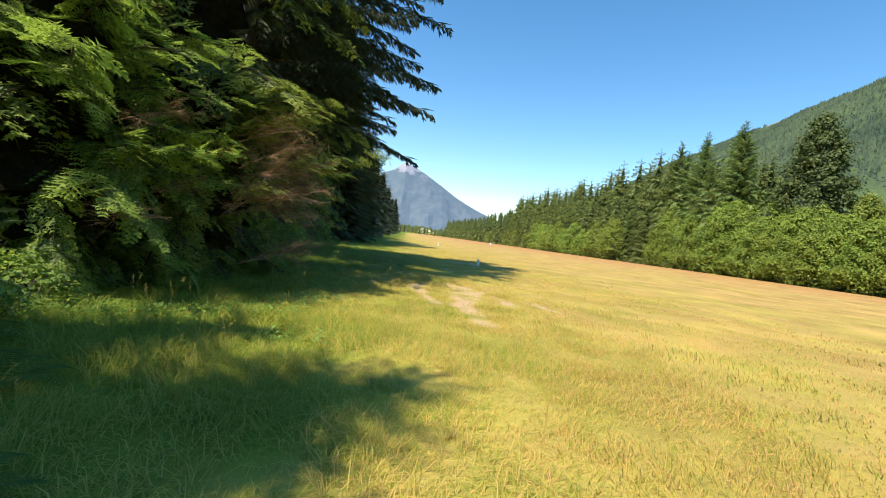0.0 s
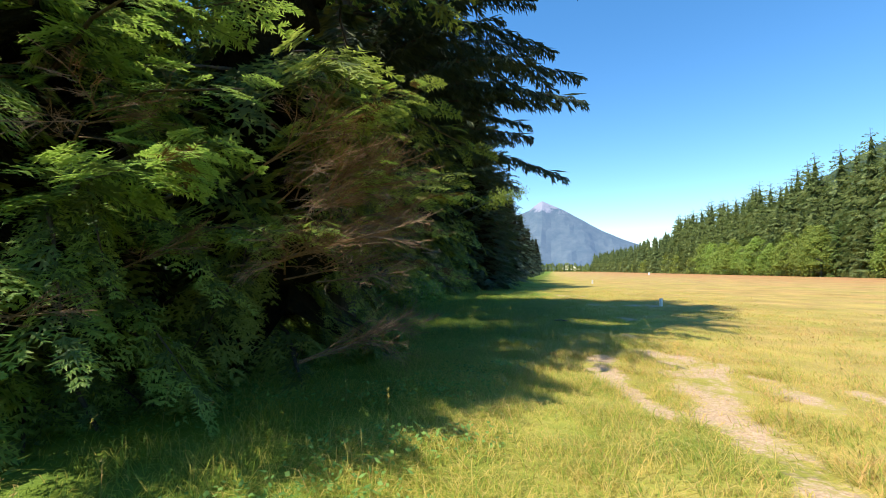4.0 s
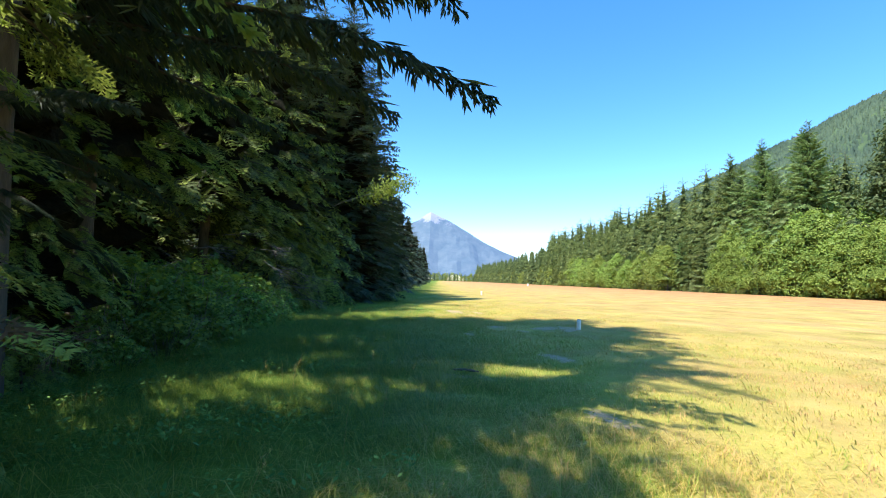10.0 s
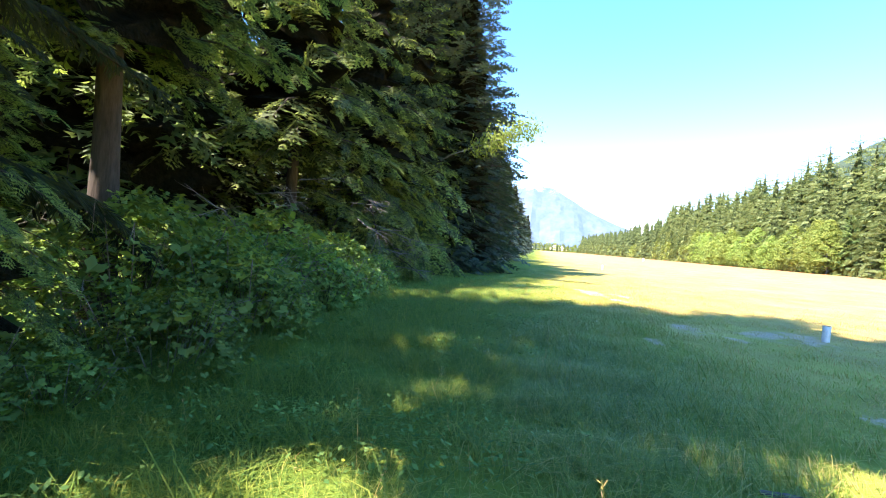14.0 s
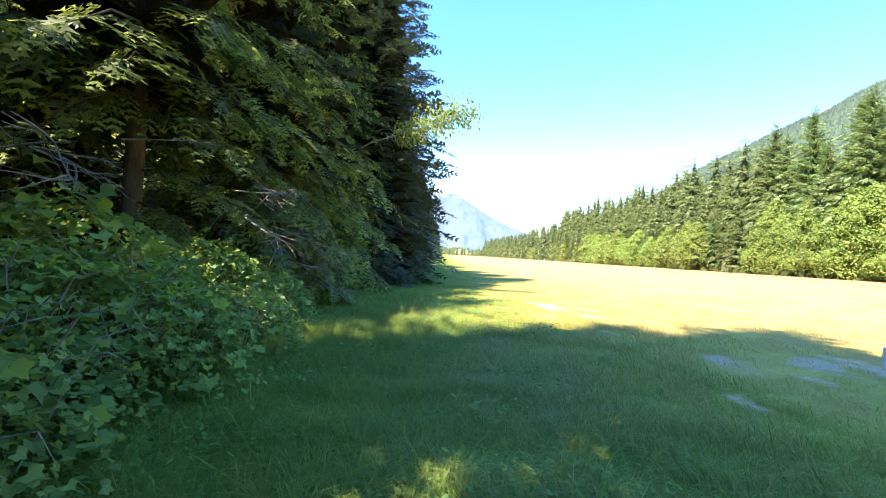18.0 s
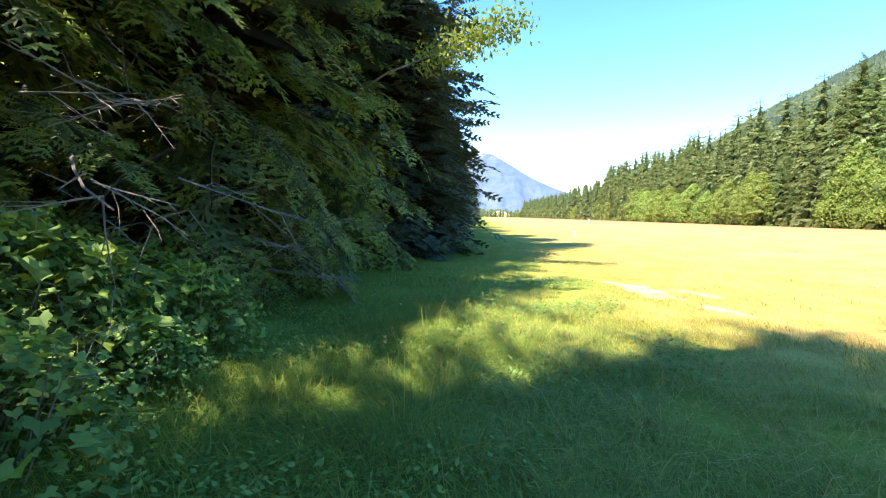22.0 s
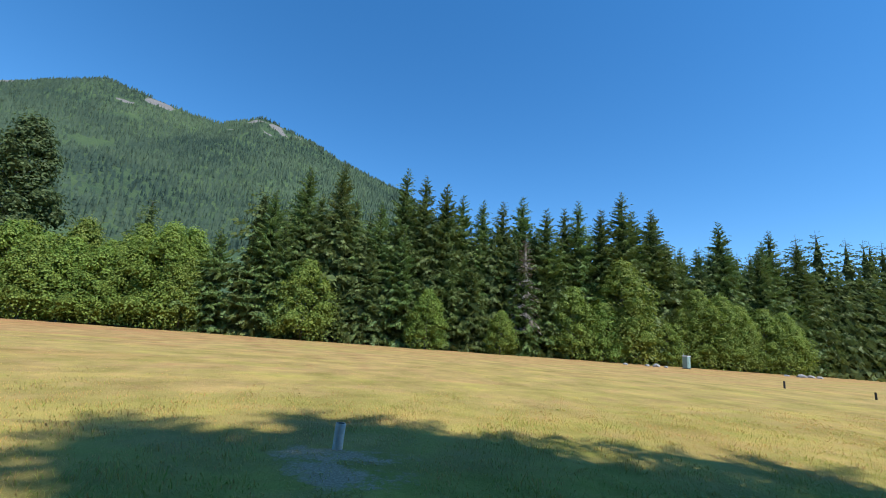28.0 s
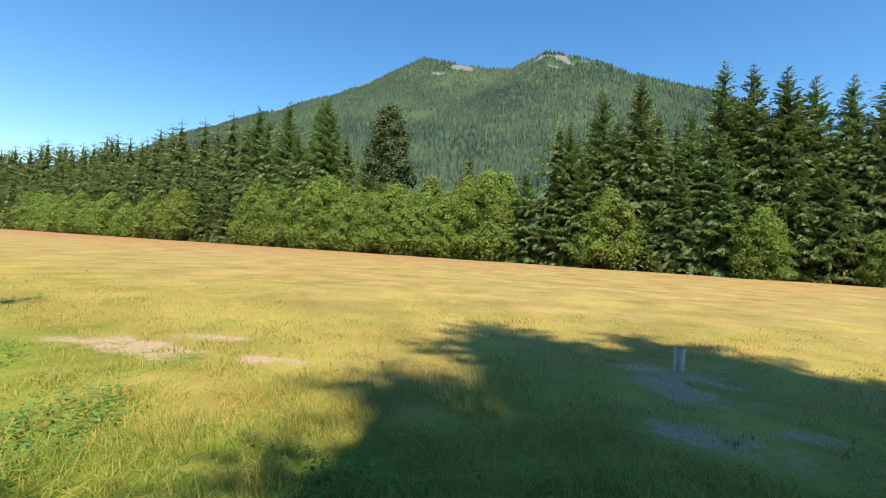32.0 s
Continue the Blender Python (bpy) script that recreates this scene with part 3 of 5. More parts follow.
def ground_z(x, y):
    near = np.exp(-((x - 2) / 45) ** 2)
    return 0.035 * smooth_noise(x, y, 2.2, 3) * near + 0.02 * smooth_noise(x, y, 0.7, 4) * near - 0.03


def bareness(x, y):
    b = np.zeros_like(x, float)
    for x0, y0, x1, y1, w in BARE:
        d = np.array([x1 - x0, y1 - y0])
        s = np.clip(((x - x0) * d[0] + (y - y0) * d[1]) / (d @ d), 0, 1)
        dist = np.hypot(x - x0 - s * d[0], y - y0 - s * d[1])
        b = np.maximum(b, np.clip(0.85 - 0.55 * dist / (1.2 * w + 0.13), 0, 0.6))
    return b


def dryness(x, y):
    """0 lush by the wood, 0.5 straw, towards 1 rust far out in the field."""
    edge = x - 2.6 * np.clip((y - 15.5) / 3, 0, 1) * np.clip((32.5 - y) / 4, 0, 1) * np.clip((6.5 - x) / 3, 0, 1) + 1.6 * smooth_noise(x, y, 4.0, 11) + 0.8 * smooth_noise(x, y, 1.3, 12)
    d = np.interp(edge, [-4, -0.5, 1.2, 2.6, 5, 9, 16, 30, 45, 70, 90], [0.0, 0.08, 0.22, 0.33, 0.43, 0.5, 0.55, 0.61, 0.68, 0.75, 0.72])
    d = d + (0.10 * smooth_noise(x, y, 3.0, 13) + 0.10 * smooth_noise(x, y, 0.9, 14) + 0.08 * smooth_noise(x, y, 0.4, 15)) * np.clip((x + 2) / 4, 0.3, 1)
    far = np.interp(y, [20, 60, 140, 300], [0, 0.06, 0.14, 0.18])
    d = np.clip(d + far * np.clip((x + 1) / 8, 0, 1), 0, 1)
    return np.where((y > 860) | (x > 92), 0.12, d)


def set_attr(me, name, values):
    a = me.attributes.new(name, "FLOAT", "POINT")
    a.data.foreach_set("value", np.asarray(values, np.float32))


def grid_tris(nx, ny):
    i, j = np.meshgrid(np.arange(nx - 1), np.arange(ny - 1), indexing="ij")
    a = (i * ny + j).ravel()
    return np.concatenate([np.stack([a, a + ny, a + ny + 1], 1), np.stack([a, a + ny + 1, a + 1], 1)])


gx = np.concatenate([[-4500, -2000, -800, -300, -120, -60, -30, -18], np.arange(-12, -3, 0.5), np.arange(-3, 10, 0.14), np.arange(10, 20, 0.6),
                     np.arange(20, 90, 2.5), [95, 110, 140, 200, 400, 900, 2000, 4500]])
gy = np.concatenate([[-4500, -2000, -800, -300, -120, -60, -30, -12], np.arange(-6, 3, 0.6), np.arange(3, 39, 0.16), np.arange(39, 60, 0.8),
                     np.arange(60, 200, 4), [220, 260, 320, 400, 500, 620, 740, 850, 870, 1000, 2000, 4500]])
GX, GY = np.meshgrid(gx, gy, indexing="ij")
GZ = ground_z(GX, GY)
GZ += np.where((GX > 55) & (GY < 20), 0.012 * np.clip(GX - 55, 0, 60) * np.clip((20 - GY) / 60, 0, 1), 0)
me = tri_mesh("ground", np.stack([GX, GY, GZ], -1).reshape(-1, 3), grid_tris(len(gx), len(gy)), [M_GROUND], smooth=True)
set_attr(me, "dry", dryness(GX.ravel(), GY.ravel()))
set_attr(me, "bare", bareness(GX.ravel(), GY.ravel()))
tagged(new("ground", me), "flat dry meadow ground with bare soil patches", "ground", kind="structure")


# ---- grass ----
def grass(r, n, x0, x1, y0, y1, h, width, bend, tall=0.0, keep=None):
    """Blades of three triangles, in soft clumps, thin on bare soil."""
    x, y = r.uniform(x0, x1, n), r.uniform(y0, y1, n)
    clump = smooth_noise(x, y, 0.5, 21) + 0.6 * smooth_noise(x, y, 1.4, 22)
    b = bareness(x, y) + 0.5 * smooth_noise(x, y, 0.35, 23)
    ok = (r.random(n) < 0.75 + 0.6 * clump) & ((b < 0.42) | (r.random(n) < 0.12))
    if keep is not None:
        ok &= r.random(n) < keep(x, y)
    x, y, clump = x[ok], y[ok], clump[ok]
    n = len(x)
    dry = dryness(x, y)
    lush = np.clip(1.25 - dry * 1.3, 0.45, 1.2)
    L = h * lush * r.uniform(0.45, 1.3, n) * np.clip(1 + 0.95 * clump, 0.35, 2)
    if tall:
        L = np.where(r.random(n) < tall, L * 1.9, L)
    yaw = r.uniform(0, 2 * np.pi, n) * 0.6 + 1.2 * smooth_noise(x, y, 1.0, 25)
    d = np.stack([np.cos(yaw), np.sin(yaw), np.zeros(n)], 1)
    s = np.stack([-np.sin(yaw + r.uniform(-1, 1, n)), np.cos(yaw), np.zeros(n)], 1)
    bd = bend * r.uniform(0.3, 1.5, n)
    w = (width * r.uniform(0.6, 1.3, n))[:, None]
    root = np.stack([x, y, ground_z(x, y) - 0.01], 1)
    mid = root + d * (L * bd * 0.3)[:, None] + np.array([0, 0, 1]) * (L * 0.6)[:, None]
    tip = root + d * (L * bd)[:, None] + np.array([0, 0, 1]) * (L * np.clip(1 - 0.35 * bd, 0.35, 1))[:, None]
    V = np.stack([root - s * w, root + s * w, mid - s * w * 0.75, mid + s * w * 0.75, tip], 1).reshape(-1, 3)
    k = np.arange(n)[:, None] * 5
    T = np.stack([k + [[0, 1, 3]], k + [[0, 3, 2]], k + [[2, 3, 4]]], 1).reshape(-1, 3)
    me = tri_mesh("grass", V, T, [M_GRASS])
    set_attr(me, "dry", np.repeat(np.clip(dry + r.normal(0, 0.05, n), 0, 1), 5))
    return me


gr = np.random.default_rng(31)
by_path = lambda x, y: np.clip((4.4 - np.abs(x - path_x(y) - 0.6)) / 2.4, 0, 1) * np.clip((35 - y) / 4, 0, 1)
tagged(new("grass", grass(gr, 520000, -4.2, 7.5, 4.0, 35, 0.165, 0.003, 1.9, 0.012, by_path)), "long green and yellowing meadow grass at the wood's edge", "grass", kind="stuff")
tagged(new("grass", grass(gr, 420000, -4.5, 16, 3, 52, 0.11, 0.0045, 1.5, 0.01, lambda x, y: (1 - 0.75 * by_path(x, y)) * np.clip((16 - x) / 5, 0, 1) * np.clip((52 - y) / 8, 0, 1) * np.clip(1.35 - np.abs(x - 5) / 16 - np.clip(y - 12, 0, 40) / 45, 0.25, 1))), "dry straw-coloured meadow grass", "grass", kind="stuff")
tagged(new("grass", grass(gr, 130000, -4.5, 40, -10, 85, 0.065, 0.009, 1.7, 0.02, lambda x, y: np.clip(np.maximum((x - 9) / 8, (y - 42) / 8), 0, 1) * np.clip((40 - x) / 14, 0, 1))), "straw and rust coloured grass of the open field", "grass", kind="stuff")


def seed_stems(r, n, x0, x1, y0, y1):
    """Thin flowering stems with loose seed heads."""
    out = []
    for _ in range(n):
        x, y = r.uniform(x0, x1), r.uniform(y0, y1)
        if x > path_x(y) + 4 or abs(x - path_x(y)) < 0.5 or bareness(np.array([x]), np.array([y]))[0] > 0.2:
            continue
        L, a = r.uniform(0.35, 0.6), r.uniform(0, 6.28)
        o = np.array([x, y, ground_z(np.array([x]), np.array([y]))[0] - 0.01])
        lean = np.array([np.cos(a), np.sin(a), 0]) * L * r.uniform(0.1, 0.4)
        top = o + lean + [0, 0, L]
        out.append(tube([o, o + lean * 0.35 + [0, 0, L * 0.6], top], [0.0014, 0.0012, 0.0008], 3))
        k = 10
        b = top - (lean + [0, 0, L]) * r.uniform(0, 0.28, k)[:, None]
        w = r.normal(0, 1, (k, 3)) * 0.014 + [0, 0, 0.016]
        s = np.cross(w, r.normal(0, 1, (k, 3)))
        s /= np.linalg.norm(s, axis=1)[:, None]
        out.append(diamonds(b, w, s, np.full(k, 0.0035), np.zeros(k, int)))
    v, t, _ = join(out)
    me = tri_mesh("seed_stems", v, t, [M_GRASS])
    set_attr(me, "dry", np.full(len(v), 0.5))
    return me


tagged(new("grass_seed_heads", seed_stems(gr, 420, -2, 7, 6, 34)), "thin pale flowering grass stems with seed heads", "grass", kind="stuff")



def weeds(r, n):
    """Low broad leaves among the lush grass near the wood."""
    x, y = r.uniform(-3.4, 2.6, n), r.uniform(9, 36, n)
    ok = (smooth_noise(x, y, 0.6, 27) > r.uniform(-0.1, 0.4, n)) & (x < path_x(y) + 2.2 - 0.6 * r.random(n)) & (x > -3.8)
    x, y = x[ok], y[ok]
    n = len(x)
    base = np.stack([x, y, ground_z(x, y) + r.uniform(0.02, 0.17, n)], 1)
    a = r.uniform(0, 6.28, n)
    way = np.stack([np.cos(a), np.sin(a), r.uniform(-0.5, 0.6, n)], 1) * r.uniform(0.025, 0.07, n)[:, None]
    s = np.stack([-np.sin(a), np.cos(a), r.normal(0, 0.3, n)], 1)
    return tri_mesh("weeds", *diamonds(base, way, s, r.uniform(0.008, 0.02, n), np.zeros(n, int))[:2], [M_BERRY])


tagged(new("meadow_weeds", weeds(gr, 100000)), "low broad-leaved green weeds among the grass", "weeds", kind="stuff")


def flowers(r, n):
    """Small yellow meadow flowers on thin stems."""
    out = []
    for _ in range(n):
        x, y = r.uniform(-2.6, 1.6), r.uniform(19, 33)
        o = np.array([x, y, ground_z(np.array([x]), np.array([y]))[0]])
        top = o + [r.uniform(-0.05, 0.05), r.uniform(-0.05, 0.05), r.uniform(0.14, 0.3)]
        a = np.arange(5) * 1.257
        w = np.stack([np.cos(a), np.sin(a), np.full(5, 0.3)], 1) * 0.011
        s = np.stack([-np.sin(a), np.cos(a), np.zeros(5)], 1)
        v, t, i = diamonds(np.tile(top, (5, 1)), w, s, np.full(5, 0.005), np.ones(5, int))
        out += [tube([o, top], [0.0015, 0.001], 3), (v, t, i)]
    v, t, i = join(out)
    return tri_mesh("flowers", v, t, [M_STEM, plain("yellow_petal", (0.75, 0.6, 0.03), 0.5)], i)


tagged(new("buttercups", flowers(gr, 26)), "tiny yellow meadow flowers in the shaded grass", "flowers", kind="stuff")


# ---- mountains ----
RIDGE_Y = [-3500, -2000, -800, -350, -76, 24, 122, 229, 379, 495, 583, 821, 963, 1200, 1718, 2168, 2450, 2750, 3600]
RIDGE_Z = [100, 120, 150, 270, 450, 484, 523, 575, 630, 588, 606, 676, 641, 595, 552, 515, 340, 160, 60]


def slope_z(x, y):
    s = np.clip((x - 105) / 1195, 0, 1)
    h = np.interp(y, RIDGE_Y, RIDGE_Z) * s ** 1.5
    over = np.clip((x - 1300) / 1200, 0, 1)
    h = h * (1 - over ** 1.3)
    spur = 44 * smooth_noise(x * 0.45, y, 170, 41) + 14 * smooth_noise(x * 0.7, y, 60, 42)
    bulge = 45 * np.exp(-((y - 700) / 260) ** 2 - ((x - 760) / 260) ** 2)
    return h + (spur * 4 * s * (1 - s) + bulge) * np.clip(1 - over * 4, 0, 1) - 3


mx = np.concatenate([np.linspace(100, 500, 14), np.linspace(530, 1420, 62), np.linspace(1460, 2600, 14)])
my = np.concatenate([np.linspace(-3500, -1000, 30), np.linspace(-970, 1500, 150), np.linspace(1530, 3600, 70)])
MX, MY = np.meshgrid(mx, my, indexing="ij")
ROCKS = ((800, 508, 26), (1275, 660, 26), (1262, 625, 16), (1275, 330, 20), (1268, 385, 15), (1285, 260, 12), (1290, 140, 16), (1180, 430, 14), (1290, 1500, 45), (1285, 1900, 50), (1080, 620, 22), (700, 980, 30), (1240, 385, 13), (1222, 355, 10), (1200, 330, 14), (1245, 300, 16), (1288, 1040, 46), (1285, 1180, 40), (1200, 700, 16), (1120, 480, 12))


def rockiness(x, y):
    n = 14 * smooth_noise(x, y, 16, 43)
    return np.max([np.clip(1.3 - (np.hypot((x - a) * 0.8, (y - b) * 0.7) + n) / c, 0, 1) for a, b, c in ROCKS], axis=0)


me = tri_mesh("mountain", np.stack([MX, MY, slope_z(MX, MY)], -1).reshape(-1, 3), grid_tris(len(mx), len(my)), [M_SLOPE], smooth=True)
set_attr(me, "rock", rockiness(MX.ravel(), MY.ravel()))
tagged(new("mountain", me), "green forested mountain ridge with pale rock outcrops", "mountain", kind="structure")

pr = np.random.default_rng(51)
px, py = np.meshgrid(np.linspace(-1600, 1500, 110), np.linspace(2500, 4200, 50), indexing="ij")
prof = np.interp(px, [-1600, -900, -450, -154, -110, -69, -20, 82, 201, 320, 472, 700, 1000, 1500], [60, 170, 300, 425, 462, 492, 470, 418, 347, 272, 205, 120, 60, 10])
fall = np.interp(py, [2500, 2750, 3000, 3200, 4200], [0.05, 0.5, 1.0, 0.85, 0.2])
pz = prof * fall + (34 * smooth_noise(px, py * 0.3, 80, 52) + 14 * smooth_noise(px, py * 0.6, 28, 53)) * np.clip(prof / 300, 0, 1) * (1 - fall ** 6) - 4
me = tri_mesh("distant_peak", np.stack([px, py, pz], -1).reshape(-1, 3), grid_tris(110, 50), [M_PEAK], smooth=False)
tagged(new("mountain", me), "distant rocky peak with painted blue haze at the valley's end", "mountain", kind="structure")


def hill_forest(r, n):
    """Small two-tiered conifers over the mountainside."""
    x, y = r.uniform(420, 1390, n), r.uniform(-900, 2600, n)
    z = slope_z(x, y)
    bald = smooth_noise(x, y, 45, 61) + 0.5 * smooth_noise(x, y, 18, 62)
    ok = (bald < 0.75) & (x < 1330) & (rockiness(x, y) < 0.25)
    x, y, z = x[ok], y[ok], z[ok]
    n = len(x)
    H, R = r.uniform(6, 13, n), r.uniform(2.4, 3.8, n)
    a = r.uniform(0, 6.28, n)
    ring = lambda rad, zz: [np.stack([x + rad * np.cos(a + q * 2.094), y + rad * np.sin(a + q * 2.094), zz], 1) for q in range(3)]
    V = np.stack(ring(R, z - 1) + [np.stack([x, y, z + H * 0.68], 1)] + ring(R * 0.62, z + H * 0.4) + [np.stack([x, y, z + H], 1)], 1).reshape(-1, 3)
    k = np.arange(n)[:, None] * 8
    f = [(0, 1, 3), (1, 2, 3), (2, 0, 3), (4, 5, 7), (5, 6, 7), (6, 4, 7)]
    return tri_mesh("hill_forest", V, np.stack([k + [q] for q in f], 1).reshape(-1, 3), [M_HILLTREE])


tagged(new("hill_forest", hill_forest(pr, 64000)), "dense green conifer forest on the mountainside", "forest", kind="stuff")

# ---- bough templates ----
br = np.random.default_rng(71)
HEM = [layered_bough(br, n, 8, 3, 0.05, d, l, 0.85, y, f, 0.2, 0.3) for n, d, l, y, f in ((19, 0.24, 0.26, 0.34, 0.3), (21, 0.36, 0.24, 0.42, 0.4), (18, 0.18, 0.29, 0.3, 0.22))]
HEM_MID = [layered_bough(br, n, 6, 2, 0.08, d, 0.38, 0.85, 0.5, 0.38, 0.2, 0.3) for n, d in ((10, 0.3), (11, 0.42))]
SPR = [fingered_bough(br, 76, 6, d, w, 0.0036, 0.85) for d, w in ((0.1, 0.15), (0.18, 0.13))]
SPR_MID = [fingered_bough(br, 22, 3, d, w, 0.013) for d, w in ((0.08, 0.23), (0.16, 0.20))]
FIRB = [layered_bough(br, 9, 4, 1, 0.13, d, 0.36, 0.8, 0.6, 0.2) for d in (0.10, 0.2)]
FAR = [layered_bough(br, 8, 4, 0, 0.17, d, 0.46, 0.85, 0.6, 0.35, 0.3) for d in (0.12, 0.25)]
FAR2 = [layered_bough(br, 5, 2, 0, 0.34, d, 0.6, 0.85, 0.6, 0.35, 0.35) for d in (0.25,)]
FARX = [fingered_bough(br, 8, 1, d, 0.36, 0.05, 0.6) for d in (0.02, 0.14)] + [layered_bough(br, 8, 4, 0, 0.17, 0.12, 0.44, 0.85, 0.6, 0.4, 0.25, twist=0.9)]
FARX2 = [layered_bough(br, 4, 2, 0, 0.42, 0.15, 0.62, 0.85, 0.6, 0.45, 0.25, twist=1.0)]

# ---- the wood on the near side ----
tr = np.random.default_rng(81)


def stand(ob, x, y, yaw=0.0, s=1.0, sz=None):
    ob.matrix_world = pose(x, y, -0.05, 0, 0, yaw) @ Matrix.Diagonal((s, s, sz or s, 1))
    return ob


def hemlock(x, y, H, R, z0, levels, per, label, arms=(), tpl=HEM, **kw):
    ob = tree("hemlock", label, "tree", "hemlocks at the wood's edge", conifer(tr, H, R, z0, levels, per, tpl, min(0.2, 0.016 * H), kw.pop('power', 0.75), kw.pop('low', -0.38), 0.4, kw.pop('gap', 0.08), at=(x, y), arms=arms, crowd=kw.pop('crowd', 1.35), upper=HEM_MID, split=5.0, heart=kw.pop('heart', 0.42), heart_z=kw.pop('heart_z', 4.0), **kw), [M_HEM, M_TIP, M_CROWNSHADE], M_BARK)
    return stand(ob, x, y)


hem_a = hemlock(-2.6, 11.5, 16.0, 3.3, 0.3, 26, 7, "hemlock with bright green drooping sprays beside tall grass", heart=0.4, heart_z=0.8, crowd=1.3, power=1.1, sparse=(4.2, 13, 0.5), arms=((0.0, 2.8, 3.0, 0.3), (-0.07, 2.1, 3.0, 0.28), (0.25, 1.5, 2.9, 0.28), (-0.3, 3.2, 3.1, 0.3), (-0.3, 1.8, 3.1, 0.25), (-0.75, 2.6, 3.3, 0.25), (-0.55, 3.7, 3.2, 0.3), (-0.9, 4.3, 2.9, 0.3), (0.15, 3.7, 2.9, 0.3), (-0.6, 1.4, 3.2, 0.15), (-1.1, 3.3, 3.2, 0.25), (-0.15, 4.4, 2.8, 0.35)))
hem_b = hemlock(-1.9, 14.8, 21.5, 4.2, 0.3, 28, 8, "hemlock with browned dead lower twigs and green sprays", arms=((-0.1, 2.4, 3.4, 0.45), (-0.3, 2.2, 3.3, 0.42), (-0.5, 2.7, 3.5, 0.36), (-0.75, 2.4, 3.4, 0.36), (-0.35, 3.4, 3.6, 0.3), (0.42, 3.7, 2.6, 0.3)), power=0.6, clear=1.5, heart=0.28, heart_z=0.6, sparse=(6.0, 15, 0.66))
hemlock(-4.6, 12.6, 20, 3.2, 0.5, 22, 6, "shaded hemlock standing behind the edge trees", tpl=HEM_MID)
hemlock(-2.3, 3.2, 13.0, 3.6, 0.8, 22, 10, "hemlock that shades the grass beside the path", tpl=HEM_MID)
# Added to block sky over the near grass, in place of dark foliage.
hemlock(-2.4, 6.0, 9.5, 2.5, 0.3, 20, 9, "small dark hemlock in the shade beside the ferns", tpl=HEM_MID, heart=0.5, heart_z=0.6)
spruce = tree("spruce", "tall dark spruce with spiky boughs reaching over the grass", "tree", "",
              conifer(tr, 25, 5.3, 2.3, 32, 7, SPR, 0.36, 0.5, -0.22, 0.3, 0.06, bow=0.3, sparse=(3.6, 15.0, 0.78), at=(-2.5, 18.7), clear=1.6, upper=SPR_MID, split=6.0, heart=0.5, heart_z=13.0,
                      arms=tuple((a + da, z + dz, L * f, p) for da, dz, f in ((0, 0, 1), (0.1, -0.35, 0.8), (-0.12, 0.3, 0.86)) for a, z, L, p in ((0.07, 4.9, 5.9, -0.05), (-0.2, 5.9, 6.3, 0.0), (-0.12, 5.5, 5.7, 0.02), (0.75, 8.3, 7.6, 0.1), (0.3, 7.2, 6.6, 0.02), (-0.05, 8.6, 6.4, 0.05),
                            (0.2, 9.6, 6.2, 0.1), (-0.45, 7.2, 6.0, 0.05)))), [M_SPRUCE, M_SPTIP, M_CROWNSHADE], M_BARK)
stand(spruce, -2.5, 18.7)
hem_c = hemlock(-4.8, 20.1, 28, 4.3, 3.4, 38, 9, "tall shaded hemlock standing behind the brambles", clear=1.7, power=0.45, bow=0.95, low=-0.1, heart=0.5, heart_z=16.0, gap=0.05, sparse=(6.5, 16, 0.5))
hemlock(-3.2, 20.0, 6.5, 2.0, 0.3, 17, 8, "small dark hemlock with low sweeping boughs beside the grass", clear=1.5, low=-0.45, heart=0.45, heart_z=0.6)
hem_d = hemlock(-4.9, 23.2, 20.5, 3.8, 3.9, 20, 7, "tall hemlock with sunlit outer boughs above the brambles", low=-0.1, power=0.55, bow=0.6, gap=0.25, arms=((0.3, 5.0, 3.0, -0.05), (0.1, 4.4, 2.8, -0.1), (0.5, 6.0, 3.2, 0.0)))
hem_e = hemlock(-5.8, 29.6, 17, 3.8, 3.9, 20, 8, "hemlock with bare grey lower limbs and drooping sprays", low=-0.12, gap=0.3, arms=((-0.4, 2.3, 2.6, -0.25), (-0.15, 2.9, 2.7, -0.2)))
hem_f = hemlock(-5.2, 33.4, 14.5, 4.3, 0.5, 22, 8, "hemlock with dense drooping shaded boughs", gap=0.22)
hemlock(-4.7, 38.0, 16.0, 4.0, 0.5, 22, 8, "hemlock with dense boughs reaching down to the grass", tpl=HEM_MID)


def fir(x, y, H, R, label, z0=0.3):
    ob = tree("fir", label, "tree", "firs at the wood's edge", conifer(tr, H, R, z0, int(H * 2.1), 9, FIRB, 0.016 * H, 0.55, -0.15, 0.45, 0.04, bow=0.1, heart=0.42, heart_z=0.8), [M_SPRUCE, M_SPTIP, M_CROWNSHADE], M_BARK)
    return stand(ob, x, y)


fir_a = fir(-3.8, 43.5, 21, 4.6, "dark green fir with even tiers of boughs")
fir_b = fir(-3.9, 49.5, 19.0, 4.2, "fir with tiered boughs down to the grass")
fir_low = tree("fir", "distant dark fir along the wood's edge", "tree", "firs at the wood's edge", conifer(tr, 15, 3.5, 0.3, 18, 7, FAR, 0.22, 0.6, -0.15, 0.45, 0.05, heart=0.6, heart_z=0.8), [M_SPRUCE, M_SPTIP, M_CROWNSHADE], M_BARK)
stand(fir_low, -4.3, 71.5)
